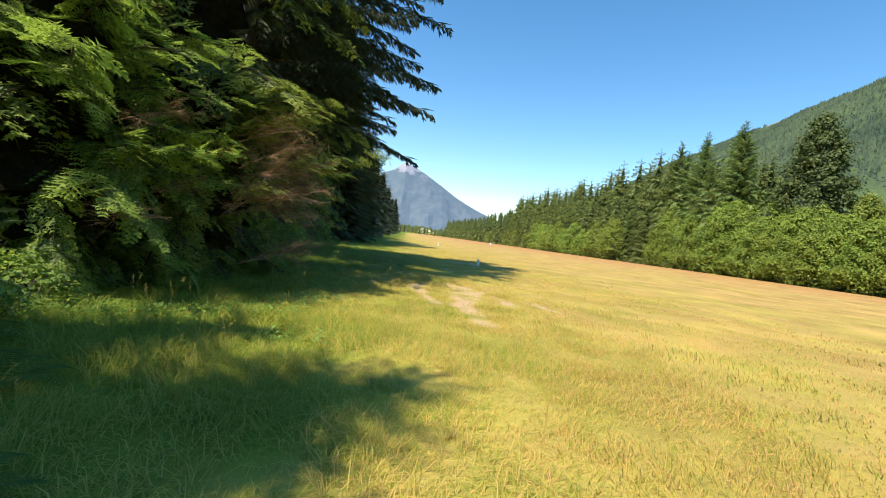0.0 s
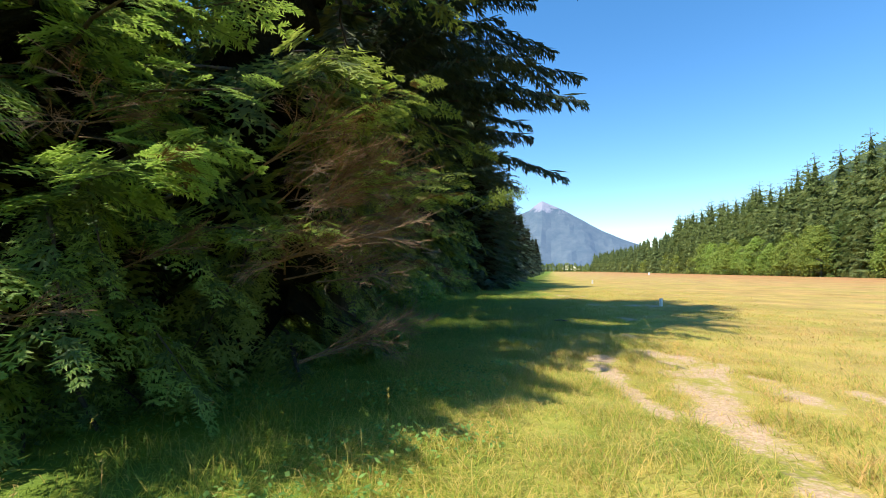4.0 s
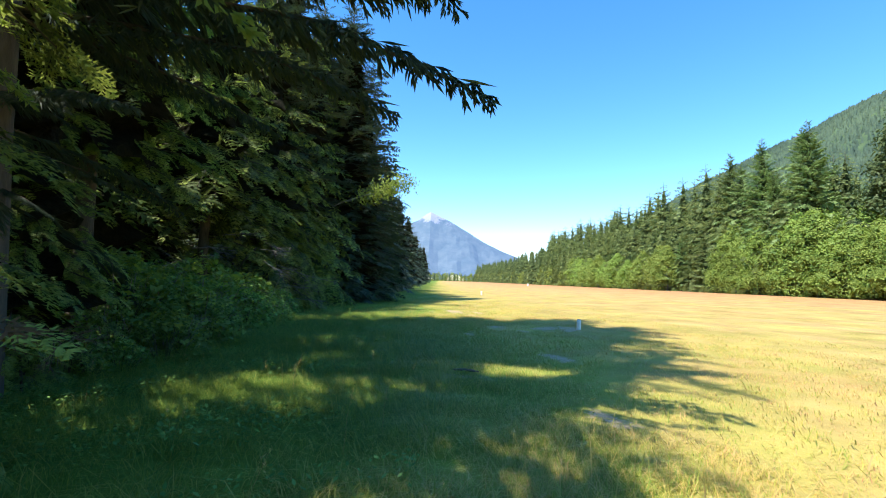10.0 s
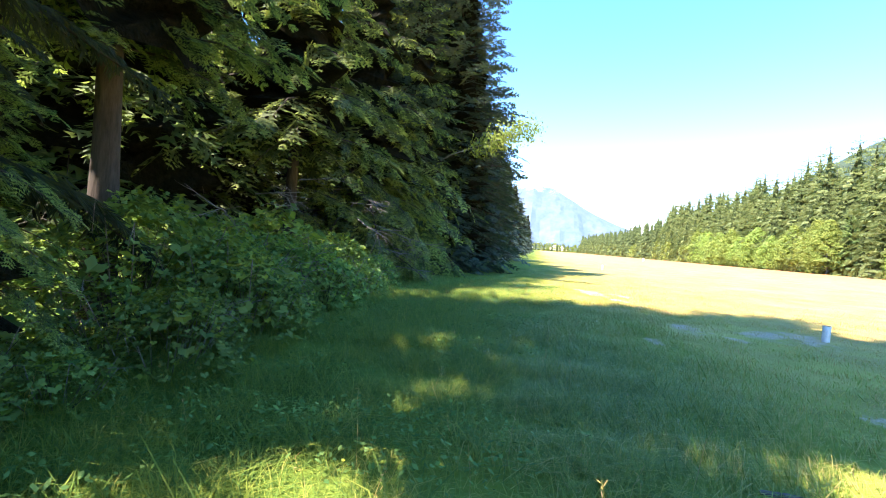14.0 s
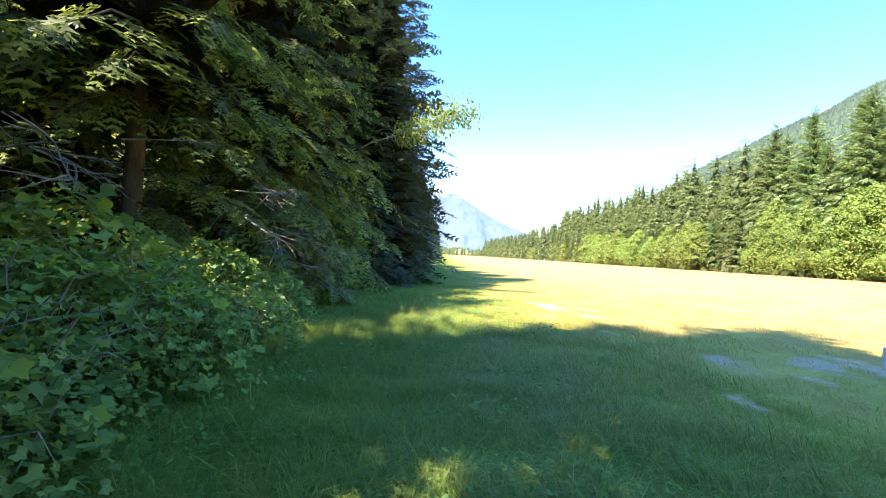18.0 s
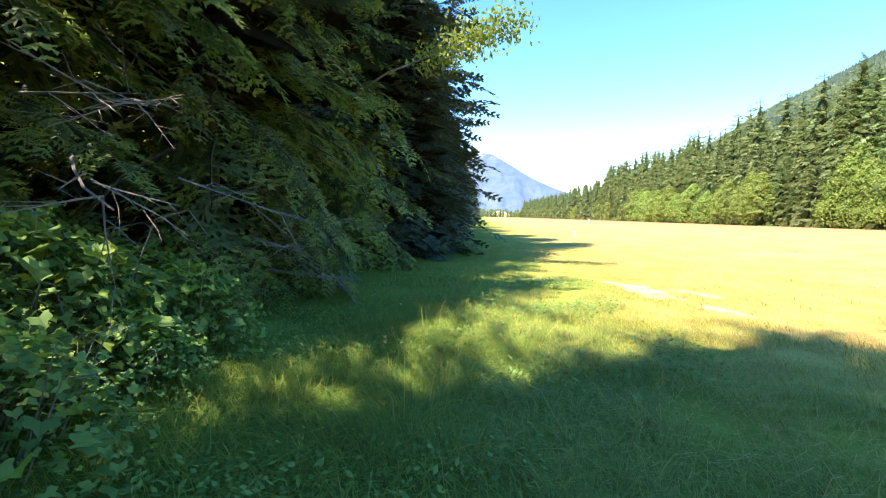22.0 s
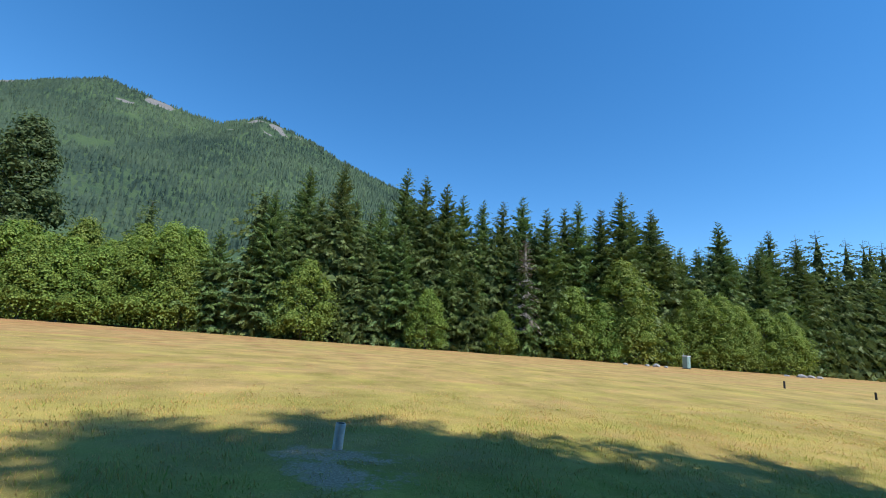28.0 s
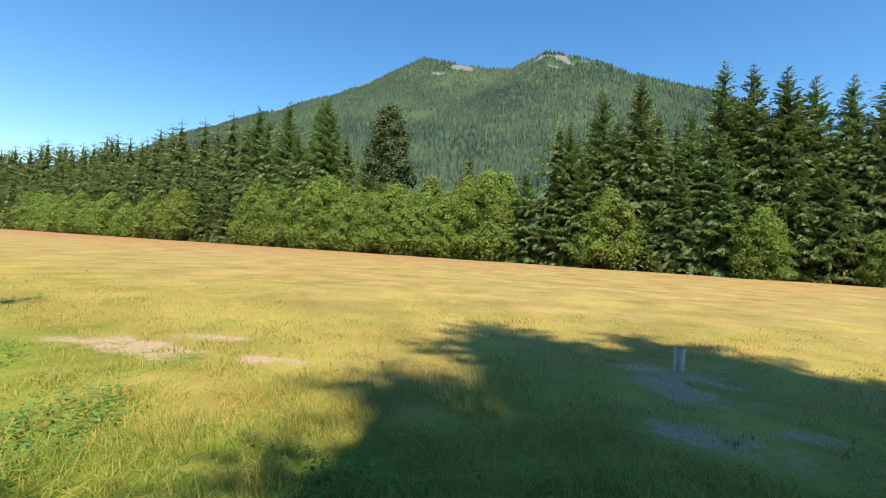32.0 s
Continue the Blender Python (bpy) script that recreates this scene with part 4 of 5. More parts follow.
for k, (x, y) in enumerate(((-4.0, 55), (-4.4, 61), (-4.0, 67.5), (-4.4, 75), (-4, 83), (-4.4, 92), (-4, 102), (-4.4, 113), (-4, 126), (-4.3, 140), (-4, 156), (-4.4, 174), (-4, 196), (-5, 222), (-5, 252), (-6, 285))):
    src = fir_low if k > 0 else fir_a if k % 2 else fir_b
    ob = copy_thing(src, pose(x, y, -0.05, 0, 0, 50 * k))
    s = 0.85 + 0.3 * ((k * 7) % 5) / 5
    ob.scale = (s, s, s)

for x, y, src, s in ((-6.8, 46.6, fir_b, 1.2), (-7.2, 41.0, fir_a, 1.1), (-6.6, 36.0, fir_b, 1.0), (-7.0, 53.0, fir_a, 1.1)):
    ob = copy_thing(src, pose(x, y, -0.05, 0, 0, 40 * y))
    ob.scale = (s, s, s)

mid_a = tree("conifer", "tall conifer in the shade inside the wood", "tree", "trees inside the wood", conifer(tr, 20, 3.3, 2.6, 18, 6, FAR, 0.22, 0.7, -0.35, 0.3, 0.12, heart=0.45, heart_z=6), [M_HEM, M_HEM, M_CROWNSHADE], M_BARK)
stand(mid_a, -8.6, 17.0, 0, 1, 0.62)
mid_b = tree("conifer", "dense conifer in the shade inside the wood", "tree", "trees inside the wood", conifer(tr, 13, 3.2, 0.8, 15, 7, FAR, 0.18, 0.7, -0.35, 0.3, 0.1, heart=0.5, heart_z=1.5), [M_HEM, M_TIP, M_CROWNSHADE], M_BARK)
stand(mid_b, -7.8, 26.6)
spots = [(-9.0, 13.5, 0, .8), (-10.5, 22.5, 0, .95), (-8.8, 30.5, 1, .9), (-8.0, 34.8, 1, .9), (-9.2, 39.5, 1, .95), (-8.0, 43, 1, .9), (-12, 17, 0, .9),
         (-13, 27, 0, .9), (-12, 33, 0, .75), (-12.5, 40, 0, .7), (-8.6, 47.5, 1, 1), (-9, 53, 1, 1), (-9, 60, 1, 1), (-14, 21, 1, 1), (-15, 12, 1, 1), (-10, 9.5, 1, .7), (-13, 5, 1, .9), (-9, 3, 1, .8),
         (-16, 30, 1, 1.1), (-16, 37, 1, 1.1), (-6.6, 0, 1, .8), (-5, -5, 1, .9), (-12, -3, 0, .8), (-9.5, 26, 1, 1.1), (-11, 36.5, 1, 1.1), (-7.2, 40.8, 1, .8), (-10, 66, 1, 1), (-10, 74, 1, 1), (-10, 84, 1, 1)]
for k, (x, y, w, s) in enumerate(spots):
    ob = copy_thing(mid_b if w else mid_a, pose(x, y, -0.05, 0, 0, 67 * k))
    ob.scale = (s, s, s * (0.9 + 0.05 * (k % 5)) * (0.85 if w else 0.62))

# rows behind the wood's edge, mostly unseen, added to block sky and close gaps
deep = []
for H, Rr, z0, lv in ((24, 4.2, 1.5, 12), (15, 3.6, 0.3, 9)):
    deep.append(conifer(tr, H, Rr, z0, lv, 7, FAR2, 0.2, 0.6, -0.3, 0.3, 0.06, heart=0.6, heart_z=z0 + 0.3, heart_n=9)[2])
rows = []
for row, x0 in enumerate((-13.5, -17.5, -21.5, -26.0, -31.0)):
    y = -42.0 + 1.7 * row
    while y < 150:
        x = x0 + tr.uniform(-1.4, 1.4)
        v, t, i = deep[0 if row > 0 and tr.random() < 0.7 else 1]
        h = min(1.0, (-7.0 - x) / 0.487 / v[:, 2].max()) * tr.uniform(0.85, 1.0)
        a = tr.uniform(0, 6.28)
        R = np.array([[np.cos(a), -np.sin(a), 0], [np.sin(a), np.cos(a), 0], [0, 0, 1]]) * [[1], [1], [h]]
        rows.append((v @ R.T + [x, y, -0.05], t, i))
        y += tr.uniform(3.4, 4.8) * (1 if y < 60 else 1.7)
v, t, i = join(rows)
tagged(new("deep_wood", tri_mesh("deep_wood", v, t, [M_HEM, M_HEM, M_CROWNSHADE], i)), "dense conifer wood added behind the edge trees to block sky", "forest", kind="stuff")

# alder with a limb that leans out over the grass
alder_arr = broadleaf(tr, 10.5, 2.6, 12, 2600, 0.15, 0.12, 0.35)
ob = tree("alder", "slender alder with sunlit leafy branch reaching out", "tree", "", alder_arr, [M_ALDER], M_GREYBARK)
stand(ob, -5.4, 39.6)
pts = np.array([(0, 0, 4.8), (2.4, -0.8, 5.9), (4.6, -1.3, 6.5), (6.2, -1.8, 7.0)])
part("leaning_limb", tri_mesh("leaning_limb", *tube(pts, [0.05, 0.035, 0.02, 0.006], 5)[:2], [M_GREYBARK]), ob)
k = 1300
q = tr.uniform(0.5, 1.03, k)
c = np.stack([np.interp(q, [0, .33, .66, 1], pts[:, i]) for i in range(3)], 1) + tr.normal(0, 0.3, (k, 3)) * [1, 1, 0.9]
w = tr.normal(0, 1, (k, 3)) * 0.05 + [0, 0, -0.05]
s = np.cross(w, tr.normal(0, 1, (k, 3)))
s /= np.linalg.norm(s, axis=1)[:, None]
part("limb_foliage", tri_mesh("limb_foliage", *diamonds(c, w * 1.5, s, np.full(k, 0.042), np.zeros(k, int))[:2], [M_ALDER]), ob)

# dead twigs of the hemlocks
TWIG = [twig_fan(tr, 3, n, 0.75, 0.012) for n in (9, 10, 8)]
LIMB = [twig_fan(tr, 2, n, 0.9, 0.012, 0.4) for n in (4, 5, 4)]


def dead_branch(parent, x, y, z, yaw, pitch, L, mat, which, label):
    v, t, _ = (LIMB if mat == M_TWIG else TWIG)[which]
    R = turns(np.array([yaw]), np.array([pitch]), np.array([0.2 * which]), np.array([L]))[0]
    o = np.array([x, y, z]) - np.array(parent.matrix_world.translation)
    part("dead_branch", tri_mesh("dead_branch", v @ R.T + o, t, [mat]), parent, label)


for k in range(14):
    y = 11.9 + 0.12 * k
    dead_branch(hem_b, -0.1 + 0.4 * tr.random() + (0.3 if k % 2 else 0.0), y, tr.uniform(1.3, 2.6), tr.uniform(-0.9, 0.1), tr.uniform(0.1, 0.6), tr.uniform(0.8, 1.25), M_RUST, k % 3, "bare rusty brown dead branch")
for k, (x, y, z, yaw, pitch, L) in enumerate(((0.3, 12.7, 2.1, 0.1, 0.5, 1.2), (0.1, 12.3, 1.7, -0.2, 0.6, 1.1), (-0.2, 13.2, 2.4, 0.3, 0.55, 1.2), (-0.2, 13.6, 2.5, 0.4, 0.6, 1.1), (-0.2, 13.9, 2.1, 0.35, 0.3, 1.1),
                                               (-0.3, 14.2, 1.7, 0.3, 0.25, 1.2), (0.4, 12.3, 0.5, 0.2, 0.35, 1.0), (0.2, 12.6, 0.4, 0.6, 0.4, 1.1), (0.5, 12.9, 0.6, 0.0, 0.3, 0.9), (-0.1, 12.0, 2.4, -0.1, 0.4, 1.3),
                                               (-0.3, 13.4, 1.9, 0.2, 0.2, 1.2), (-0.2, 12.9, 2.8, 0.3, 0.5, 1.1))):
    dead_branch(hem_b, x, y, z, yaw, pitch, L, M_RUST, k % 3, "bare rusty brown dead branch")
for k in range(3):
    dead_branch(hem_a, -1.2, 10.8 + 0.3 * k, tr.uniform(0.4, 2.6), tr.uniform(-0.8, 0.2), tr.uniform(-0.1, 0.4), tr.uniform(1.0, 1.6), M_RUST, k % 3, "bare rusty brown dead branch")
for k in range(6):
    dead_branch(hem_e, -3.2, 28.2 + 0.4 * k, tr.uniform(1.3, 2.6), tr.uniform(-1.3, 0.4), tr.uniform(-0.35, 0.15), tr.uniform(0.9, 1.5), M_TWIG, k % 3, "bare grey dead limb")
for k in range(4):
    dead_branch(hem_d, -3.4, 24.0 + 0.7 * k, tr.uniform(1.7, 2.8), tr.uniform(-1.0, 0.5), tr.uniform(-0.3, 0.2), tr.uniform(0.9, 1.4), M_TWIG, k % 3, "bare grey dead limb")
for k in range(3):
    dead_branch(hem_c, -2.9, 19.4 + 0.3 * k, tr.uniform(0.5, 1.0), tr.uniform(-1.0, -0.3), tr.uniform(-0.3, 0.0), tr.uniform(0.9, 1.4), M_RUST if k else M_TWIG, k % 3, "bare grey dead limb")
for k in range(5):
    dead_branch(hem_f, -3.6, 32.0 + 0.4 * k, tr.uniform(0.5, 1.4), tr.uniform(-1.0, 0.2), tr.uniform(-0.3, 0.1), tr.uniform(1.0, 1.8), M_TWIG, k % 3, "bare grey dead limb")


for k, (x, y, z, yaw, pitch, L) in enumerate(((0.2, 12.9, 2.3, -0.35, 0.25, 1.7), (0.1, 13.6, 1.9, -0.2, 0.3, 1.7), (0.3, 14.3, 2.4, -0.1, 0.2, 1.6), (0.0, 12.2, 1.6, -0.6, 0.3, 1.6), (-0.2, 14.9, 1.5, 0.1, 0.2, 1.8),
                                               (-0.4, 11.4, 2.0, -0.7, 0.25, 1.6), (0.1, 13.2, 3.1, -0.5, 0.3, 1.8))):
    v, t, i = HEM[k % 3][0]
    m = turns(np.array([yaw]), np.array([pitch]), np.array([0.1]), np.array([L]))[0]
    part("browned_bough", tri_mesh("browned_bough", v @ m.T + np.array([x, y, z]) - np.array(hem_b.matrix_world.translation), t, [M_DRY, M_TIP], i), hem_b, "bough with browned and yellowing needles")


# ---- undergrowth ----
def lobed_leaf():
    """A five-lobed leaf one metre across, folded a little along its middle."""
    rim = []
    for k in range(5):
        a = radians(-120 + 60 * k)
        R = (0.40, 0.56, 0.66, 0.56, 0.40)[k]
        rim.append((R * np.cos(a), R * np.sin(a)))
        if k < 4:
            for e, q in ((16, 0.52), (32, 0.44)) if k < 2 else ((28, 0.44), (44, 0.52)):
                rim.append((q * np.cos(a + radians(e)), q * np.sin(a + radians(e))))
    pts = [(0, 0)] + rim
    V = np.array([(x + 0.15, y, 0.22 * abs(y) - 0.25 * x * x) for x, y in pts])
    T = np.array([(0, i, i + 1) for i in range(1, len(pts) - 1)])
    return V, T, np.zeros(len(T), int)


LEAF = lobed_leaf()


def bramble(r, H, R, leaves, size, mats, label):
    ob = thing("bramble_bush", label, "bush", "brambles along the wood")
    stems = []
    for k in range(11):
        a, w = r.uniform(0, 6.28), R * r.uniform(0.2, 0.9)
        top = np.array([np.cos(a) * w, np.sin(a) * w, H * r.uniform(0.55, 1.0)])
        stems.append(tube([(0.15 * np.cos(a), 0.15 * np.sin(a), 0), top * [0.6, 0.6, 0.6], top], [0.011, 0.008, 0.003], 4))
    u = r.uniform(0, 1, leaves)
    a = r.uniform(0, 6.28, leaves)
    z = H * (0.12 + 0.95 * u ** 0.8) + r.normal(0, 0.06, leaves)
    rad = R * np.sqrt(np.clip(1.05 - (np.clip(z / H, 0, 1)) ** 2.2, 0.02, 1)) * r.uniform(0.35, 1.05, leaves) ** 0.5
    p = np.stack([np.cos(a) * rad, np.sin(a) * rad, z], 1)
    m = turns(a + r.normal(0, 0.6, leaves), r.uniform(-0.9, 0.35, leaves), r.normal(0, 0.4, leaves), size * np.where(r.random(leaves) < 0.07, r.uniform(1.5, 2.1, leaves), r.uniform(0.4, 1.05, leaves)))
    V, T, I = place_many(LEAF, m, p)
    leaf_mat = np.repeat((r.random(leaves) < 0.16 + 0.25 * (z > H * 0.85)).astype(int), len(LEAF[1]))
    v, t, _ = join(stems)
    tagged(part("stemwork", tri_mesh("stemwork", v, t, [M_STEM]), ob), kind="stuff")
    canes = []
    for k in range(9):
        a, w = r.uniform(0, 6.28), R * r.uniform(0.7, 1.15)
        top = np.array([np.cos(a) * w, np.sin(a) * w, H * r.uniform(0.5, 1.1)])
        canes.append(tube([top * [0.5, 0.5, 0.3], top * [0.8, 0.8, 0.95], top, top * [1.12, 1.12, 0.85] + r.normal(0, 0.06, 3)], [0.006, 0.005, 0.004, 0.0015], 4))
    v, t, _ = join(canes)
    tagged(part("canework", tri_mesh("canework", v, t, [M_TWIG]), ob, "bare grey canes"), kind="stuff")
    tagged(part("foliage", tri_mesh("foliage", V, T, mats, leaf_mat), ob), kind="stuff")
    return ob


ur = np.random.default_rng(91)
bush = [bramble(ur, 1.15, 1.0, 980, 0.1, [M_BERRY, M_BERRYL], "bramble bush with broad lobed green leaves"),
        bramble(ur, 1.0, 0.9, 900, 0.085, [M_BERRY, M_BERRYL], "bramble bush with small toothed green leaves"),
        bramble(ur, 1.3, 1.1, 1100, 0.092, [M_BERRY, M_BERRYL], "tall bramble bush with mixed green leaves")]
stand(bush[0], -2.9, 23.4), stand(bush[1], -3.0, 25.2), stand(bush[2], -3.6, 26.6)
bspots = [(-2.0, 21.6, 0, .8), (-2.3, 23.2, 0, 1.0), (-2.5, 25.6, 0, .95), (-3.6, 22.6, 2, 1.2), (-3.4, 25.2, 0, 1.35), (-2.6, 27.3, 0, .85), (-3.9, 26.0, 2, 1.4), (-3.6, 28.4, 0, 1.2), (-4.6, 28.8, 2, 1.3), (-3.2, 23.9, 0, 1.2), (-4.3, 23.6, 2, 1.35), (-3.0, 29.6, 0, .8), (-4.0, 30.0, 0, 1.1), (-0.9, 7.5, 2, .8), (-1.9, 6.9, 2, 1.0), (-3.0, 6.2, 2, 1.2), (-0.3, 7.0, 1, .6),
          (-3.1, 21.9, 1, .8), (-2.35, 22.4, 1, .7), (-3.9, 24.4, 2, 1.1), (-4.6, 22.8, 2, 1.2), (-2.75, 24.4, 0, .8), (-4.4, 25.8, 2, 1.2), (-2.9, 26.3, 0, .9), (-3.1, 27.5, 1, .9), (-4.2, 27.9, 2, 1.1), (-2.75, 28.6, 1, .7),
          (-3.4, 29.0, 0, .9), (-3.5, 30.4, 1, .9), (-3.0, 30.0, 1, .6), (-4.3, 31.2, 2, .9), (-3.3, 31.6, 1, .6), (-3.8, 33.0, 1, .7), (-3.6, 34.9, 1, .7), (-3.9, 36.4, 1, .8), (-3.8, 39.5, 1, .8), (-5.2, 21.4, 2, 1.2), (-6.0, 24.6, 2, 1.3),
          (-6.0, 27.2, 2, 1.3), (-5.6, 30.4, 2, 1.1), (-1.0, 9.4, 1, .7), (-1.7, 8.7, 2, .8), (-2.4, 9.6, 2, .9), (-0.6, 8.6, 1, .5), (-3.4, 8.4, 2, 1.2), (-3.6, 10.2, 1, 1.2), (-4.6, 9.4, 2, 1.3), (-2.6, 7.4, 2, .9),
          (-2.0, 20.6, 1, .5), (-2.5, 20.2, 1, .7), (-4.0, 42, 1, .9), (-4.1, 47, 1, .9), (-4.2, 52.5, 1, 1)]
for k, (x, y, w, s) in enumerate(bspots):
    ob = copy_thing(bush[w], pose(x, y, -0.05, 0, 0, 73 * k))
    ob.scale = (s, s, s * (0.9 + 0.06 * (k % 4)))


def fern(r, x, y, s):
    """A sword fern: arching fronds with paired leaflets."""
    ob = thing("sword_fern", "green sword fern with arching fronds in the grass", "fern", "ferns beside the path")
    ob.matrix_world = pose(x, y, -0.03)
    for k in range(9):
        a = 2 * np.pi * k / 9 + r.uniform(-0.2, 0.2)
        q = np.linspace(0.08, 1, 22)
        L = s * r.uniform(0.8, 1.1)
        ax = np.stack([q * L * 0.75, 0 * q, L * (0.9 * q - 0.75 * q * q)], 1)
        base, way, sd = [], [], []
        for i, p in enumerate(ax):
            for g in (-1, 1):
                l = L * 0.17 * np.sin(np.pi * (0.12 + 0.86 * q[i])) ** 0.7
                base.append(p), way.append((l * 0.35, g * l, -0.15 * l)), sd.append((0.95, -0.3 * g, 0.1))
        v, t, _ = diamonds(np.array(base), np.array(way), np.array(sd), np.full(len(base), L * 0.014), np.zeros(len(base), int))
        v2, t2, _ = tube(ax[::3], np.linspace(0.005, 0.001, len(ax[::3])), 3)
        v, t, _ = join([(v, t, np.zeros(len(t), int)), (v2, t2, np.zeros(len(t2), int))])
        c, n = np.cos(a), np.sin(a)
        part("frond", tri_mesh("frond", v @ np.array([[c, n, 0], [-n, c, 0], [0, 0, 1]]), t, [M_FERN]), ob)


for x, y, s in ((1.55, 6.0, 0.6), (0.7, 7.3, 0.75), (-0.2, 8.0, 0.8), (-1.1, 8.2, 0.9), (-1.9, 9.4, 0.8)):
    fern(ur, x, y, s)

# ---- the wood across the field ----
fr = np.random.default_rng(101)


def far_conifer(H, R, z0, levels, tpl, power, label, mats):
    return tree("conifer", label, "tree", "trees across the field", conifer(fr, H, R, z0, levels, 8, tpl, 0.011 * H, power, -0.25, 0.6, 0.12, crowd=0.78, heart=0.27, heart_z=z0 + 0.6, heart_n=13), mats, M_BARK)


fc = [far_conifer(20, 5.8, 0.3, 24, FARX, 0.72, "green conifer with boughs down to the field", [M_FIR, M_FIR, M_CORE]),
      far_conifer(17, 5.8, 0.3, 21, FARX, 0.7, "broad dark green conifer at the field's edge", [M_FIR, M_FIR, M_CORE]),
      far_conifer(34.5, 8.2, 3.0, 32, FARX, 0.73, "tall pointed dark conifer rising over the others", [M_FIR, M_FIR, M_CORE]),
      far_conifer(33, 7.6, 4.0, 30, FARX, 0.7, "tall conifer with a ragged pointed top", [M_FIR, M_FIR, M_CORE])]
fl = []
for H, Rr, z0, lv, pw in ((33, 7.4, 3.0, 15, 0.68), (19, 5.8, 0.3, 11, 0.66)):
    t, l, c = conifer(fr, H, Rr, z0, lv, 7, FARX2, 0.013 * H, pw, -0.25, 0.55, 0.08, crowd=0.75, heart=0.34, heart_z=z0 + 0.5, heart_n=9)
    fl.append(join([(t[0], t[1], t[2] + 3), c]) if H > 20 else c)
wood = []
al = [tree("alder", "light green leafy alder at the field's edge", "tree", "trees across the field", broadleaf(fr, 16.5, 7.4, 66, 12000, 0.38, 0.2, 0.05, fill=0.55), [M_ALDER, M_LOBEFILL], M_GREYBARK),
      tree("alder", "round light green alder at the field's edge", "tree", "trees across the field", broadleaf(fr, 14, 7.0, 54, 10000, 0.38, 0.18, 0.05, fill=0.55), [M_ALDER, M_LOBEFILL], M_GREYBARK)]
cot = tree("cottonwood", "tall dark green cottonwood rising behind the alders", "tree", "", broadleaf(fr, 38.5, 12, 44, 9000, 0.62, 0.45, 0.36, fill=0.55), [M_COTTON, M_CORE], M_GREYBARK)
stand(cot, 89.5, 91.8)
used = set()
c = broadleaf(fr, 12, 4.5, 14, 420, 0.9, 0.2, 0.05)[2]
low_alder = (c[0], c[1], c[2] + 4)


def far_tree(src, x, y, s, yaw):
    if isinstance(src, tuple):
        c, n = np.cos(radians(yaw)), np.sin(radians(yaw))
        m = np.array([[c, -n, 0], [n, c, 0], [0, 0, 1]]) * s * [[fr.uniform(0.9, 1.1)], [fr.uniform(0.9, 1.1)], [1]]
        wood.append((src[0] @ m.T + [x, y, 0], src[1], src[2]))
        return
    base = src.name
    if base in used:
        ob = copy_thing(src, pose(x, y, 0, 0, 0, yaw))
    else:
        used.add(base)
        ob = stand(src, x, y, yaw)
    ob.scale = (s * fr.uniform(0.9, 1.1), s * fr.uniform(0.9, 1.1), s)


dead = far_conifer(23, 3.4, 5.0, 20, FAR2, 0.6, "bare brown dying conifer among green trees", [M_TWIG, M_RUST, M_TWIG])
stand(dead, 77.4, -1.6)

y = -125.0
while y < 330:
    leafy = 53 < y < 133 or 232 < y < 262 or (2 < y < 19 and fr.random() < 0.55) or (-38 < y < -28) or (-70 < y < 53 and fr.random() < 0.4)
    x = 78.5 + fr.uniform(-1.2, 1.2)
    lowpoly = y > 150 or y < -70
    if lowpoly and not leafy and y > 150 and fr.random() < 0.5:
        far_tree(al[1] if y < 240 else low_alder, x - 2, y, fr.uniform(0.8, 1.15), fr.uniform(0, 360))
    elif leafy:
        far_tree(al[int(fr.random() < 0.5)], x + (1 if y > 50 else -2.5), y, fr.uniform(0.85, 1.12) * (fr.uniform(0.6, 1.1) if y < 50 else 1), fr.uniform(0, 360))
        if y > 50 and not lowpoly:
            far_tree(al[int(fr.random() < 0.5)], x + 6.5, y + 2, fr.uniform(1.0, 1.2), fr.uniform(0, 360))
    else:
        far_tree(fl[1] if lowpoly else fc[int(fr.random() < 0.5)], x, y, fr.choice([0.55, 0.75, 0.85, 0.95, 1.05, 1.15]), fr.uniform(0, 360))
    y += fr.uniform(3.6, 5.4) if not lowpoly else fr.uniform(5, 7)
y = -130.0
while y < 340:
    if not 49 < y < 106:
        lowpoly = y > 135 or y < -70
        H = fr.choice([0.8, 0.9, 0.96, 1.0, 1.04])
        far_tree(fl[0] if lowpoly else fc[2 + int(fr.random() < 0.5)], (82 if y < 49 else 85) + fr.uniform(-2, 3), y, H * (1.15 if y > 87 else 1.0), fr.uniform(0, 360))
        if fr.random() < 0.85:
            far_tree(fl[1], 81.5 + fr.uniform(-1, 1), y + 2.4, fr.uniform(1.1, 1.45), fr.uniform(0, 360))
        far_tree(fl[0], 91 + fr.uniform(-2, 5), y + 2, fr.uniform(0.72, 0.95) * (1.15 if y > 87 else 1.0), fr.uniform(0, 360))
        if y < 150:
            far_tree(fl[0], 97 + fr.uniform(-2, 5), y, fr.uniform(0.75, 0.95), fr.uniform(0, 360))
    y += fr.uniform(3.0, 4.8)
for k in range(26):
    far_tree(fl[0] if k % 3 else fl[1], 100 + fr.uniform(0, 40), -140 + 22 * k, fr.uniform(0.7, 0.95), 31 * k)
# the same wood on towards the valley's end
farther = []
for H, Rr, z0, lv in ((33, 7.4, 2.0, 7), (22, 6.6, 0.3, 6)):
    t, l, c = conifer(fr, H, Rr, z0, lv, 6, FARX2, 0.013 * H, 0.72, -0.25, 0.5, 0.06, crowd=0.85, heart=0.55, heart_z=z0 + 0.3, heart_n=8)
    farther.append(c)
y = 332.0
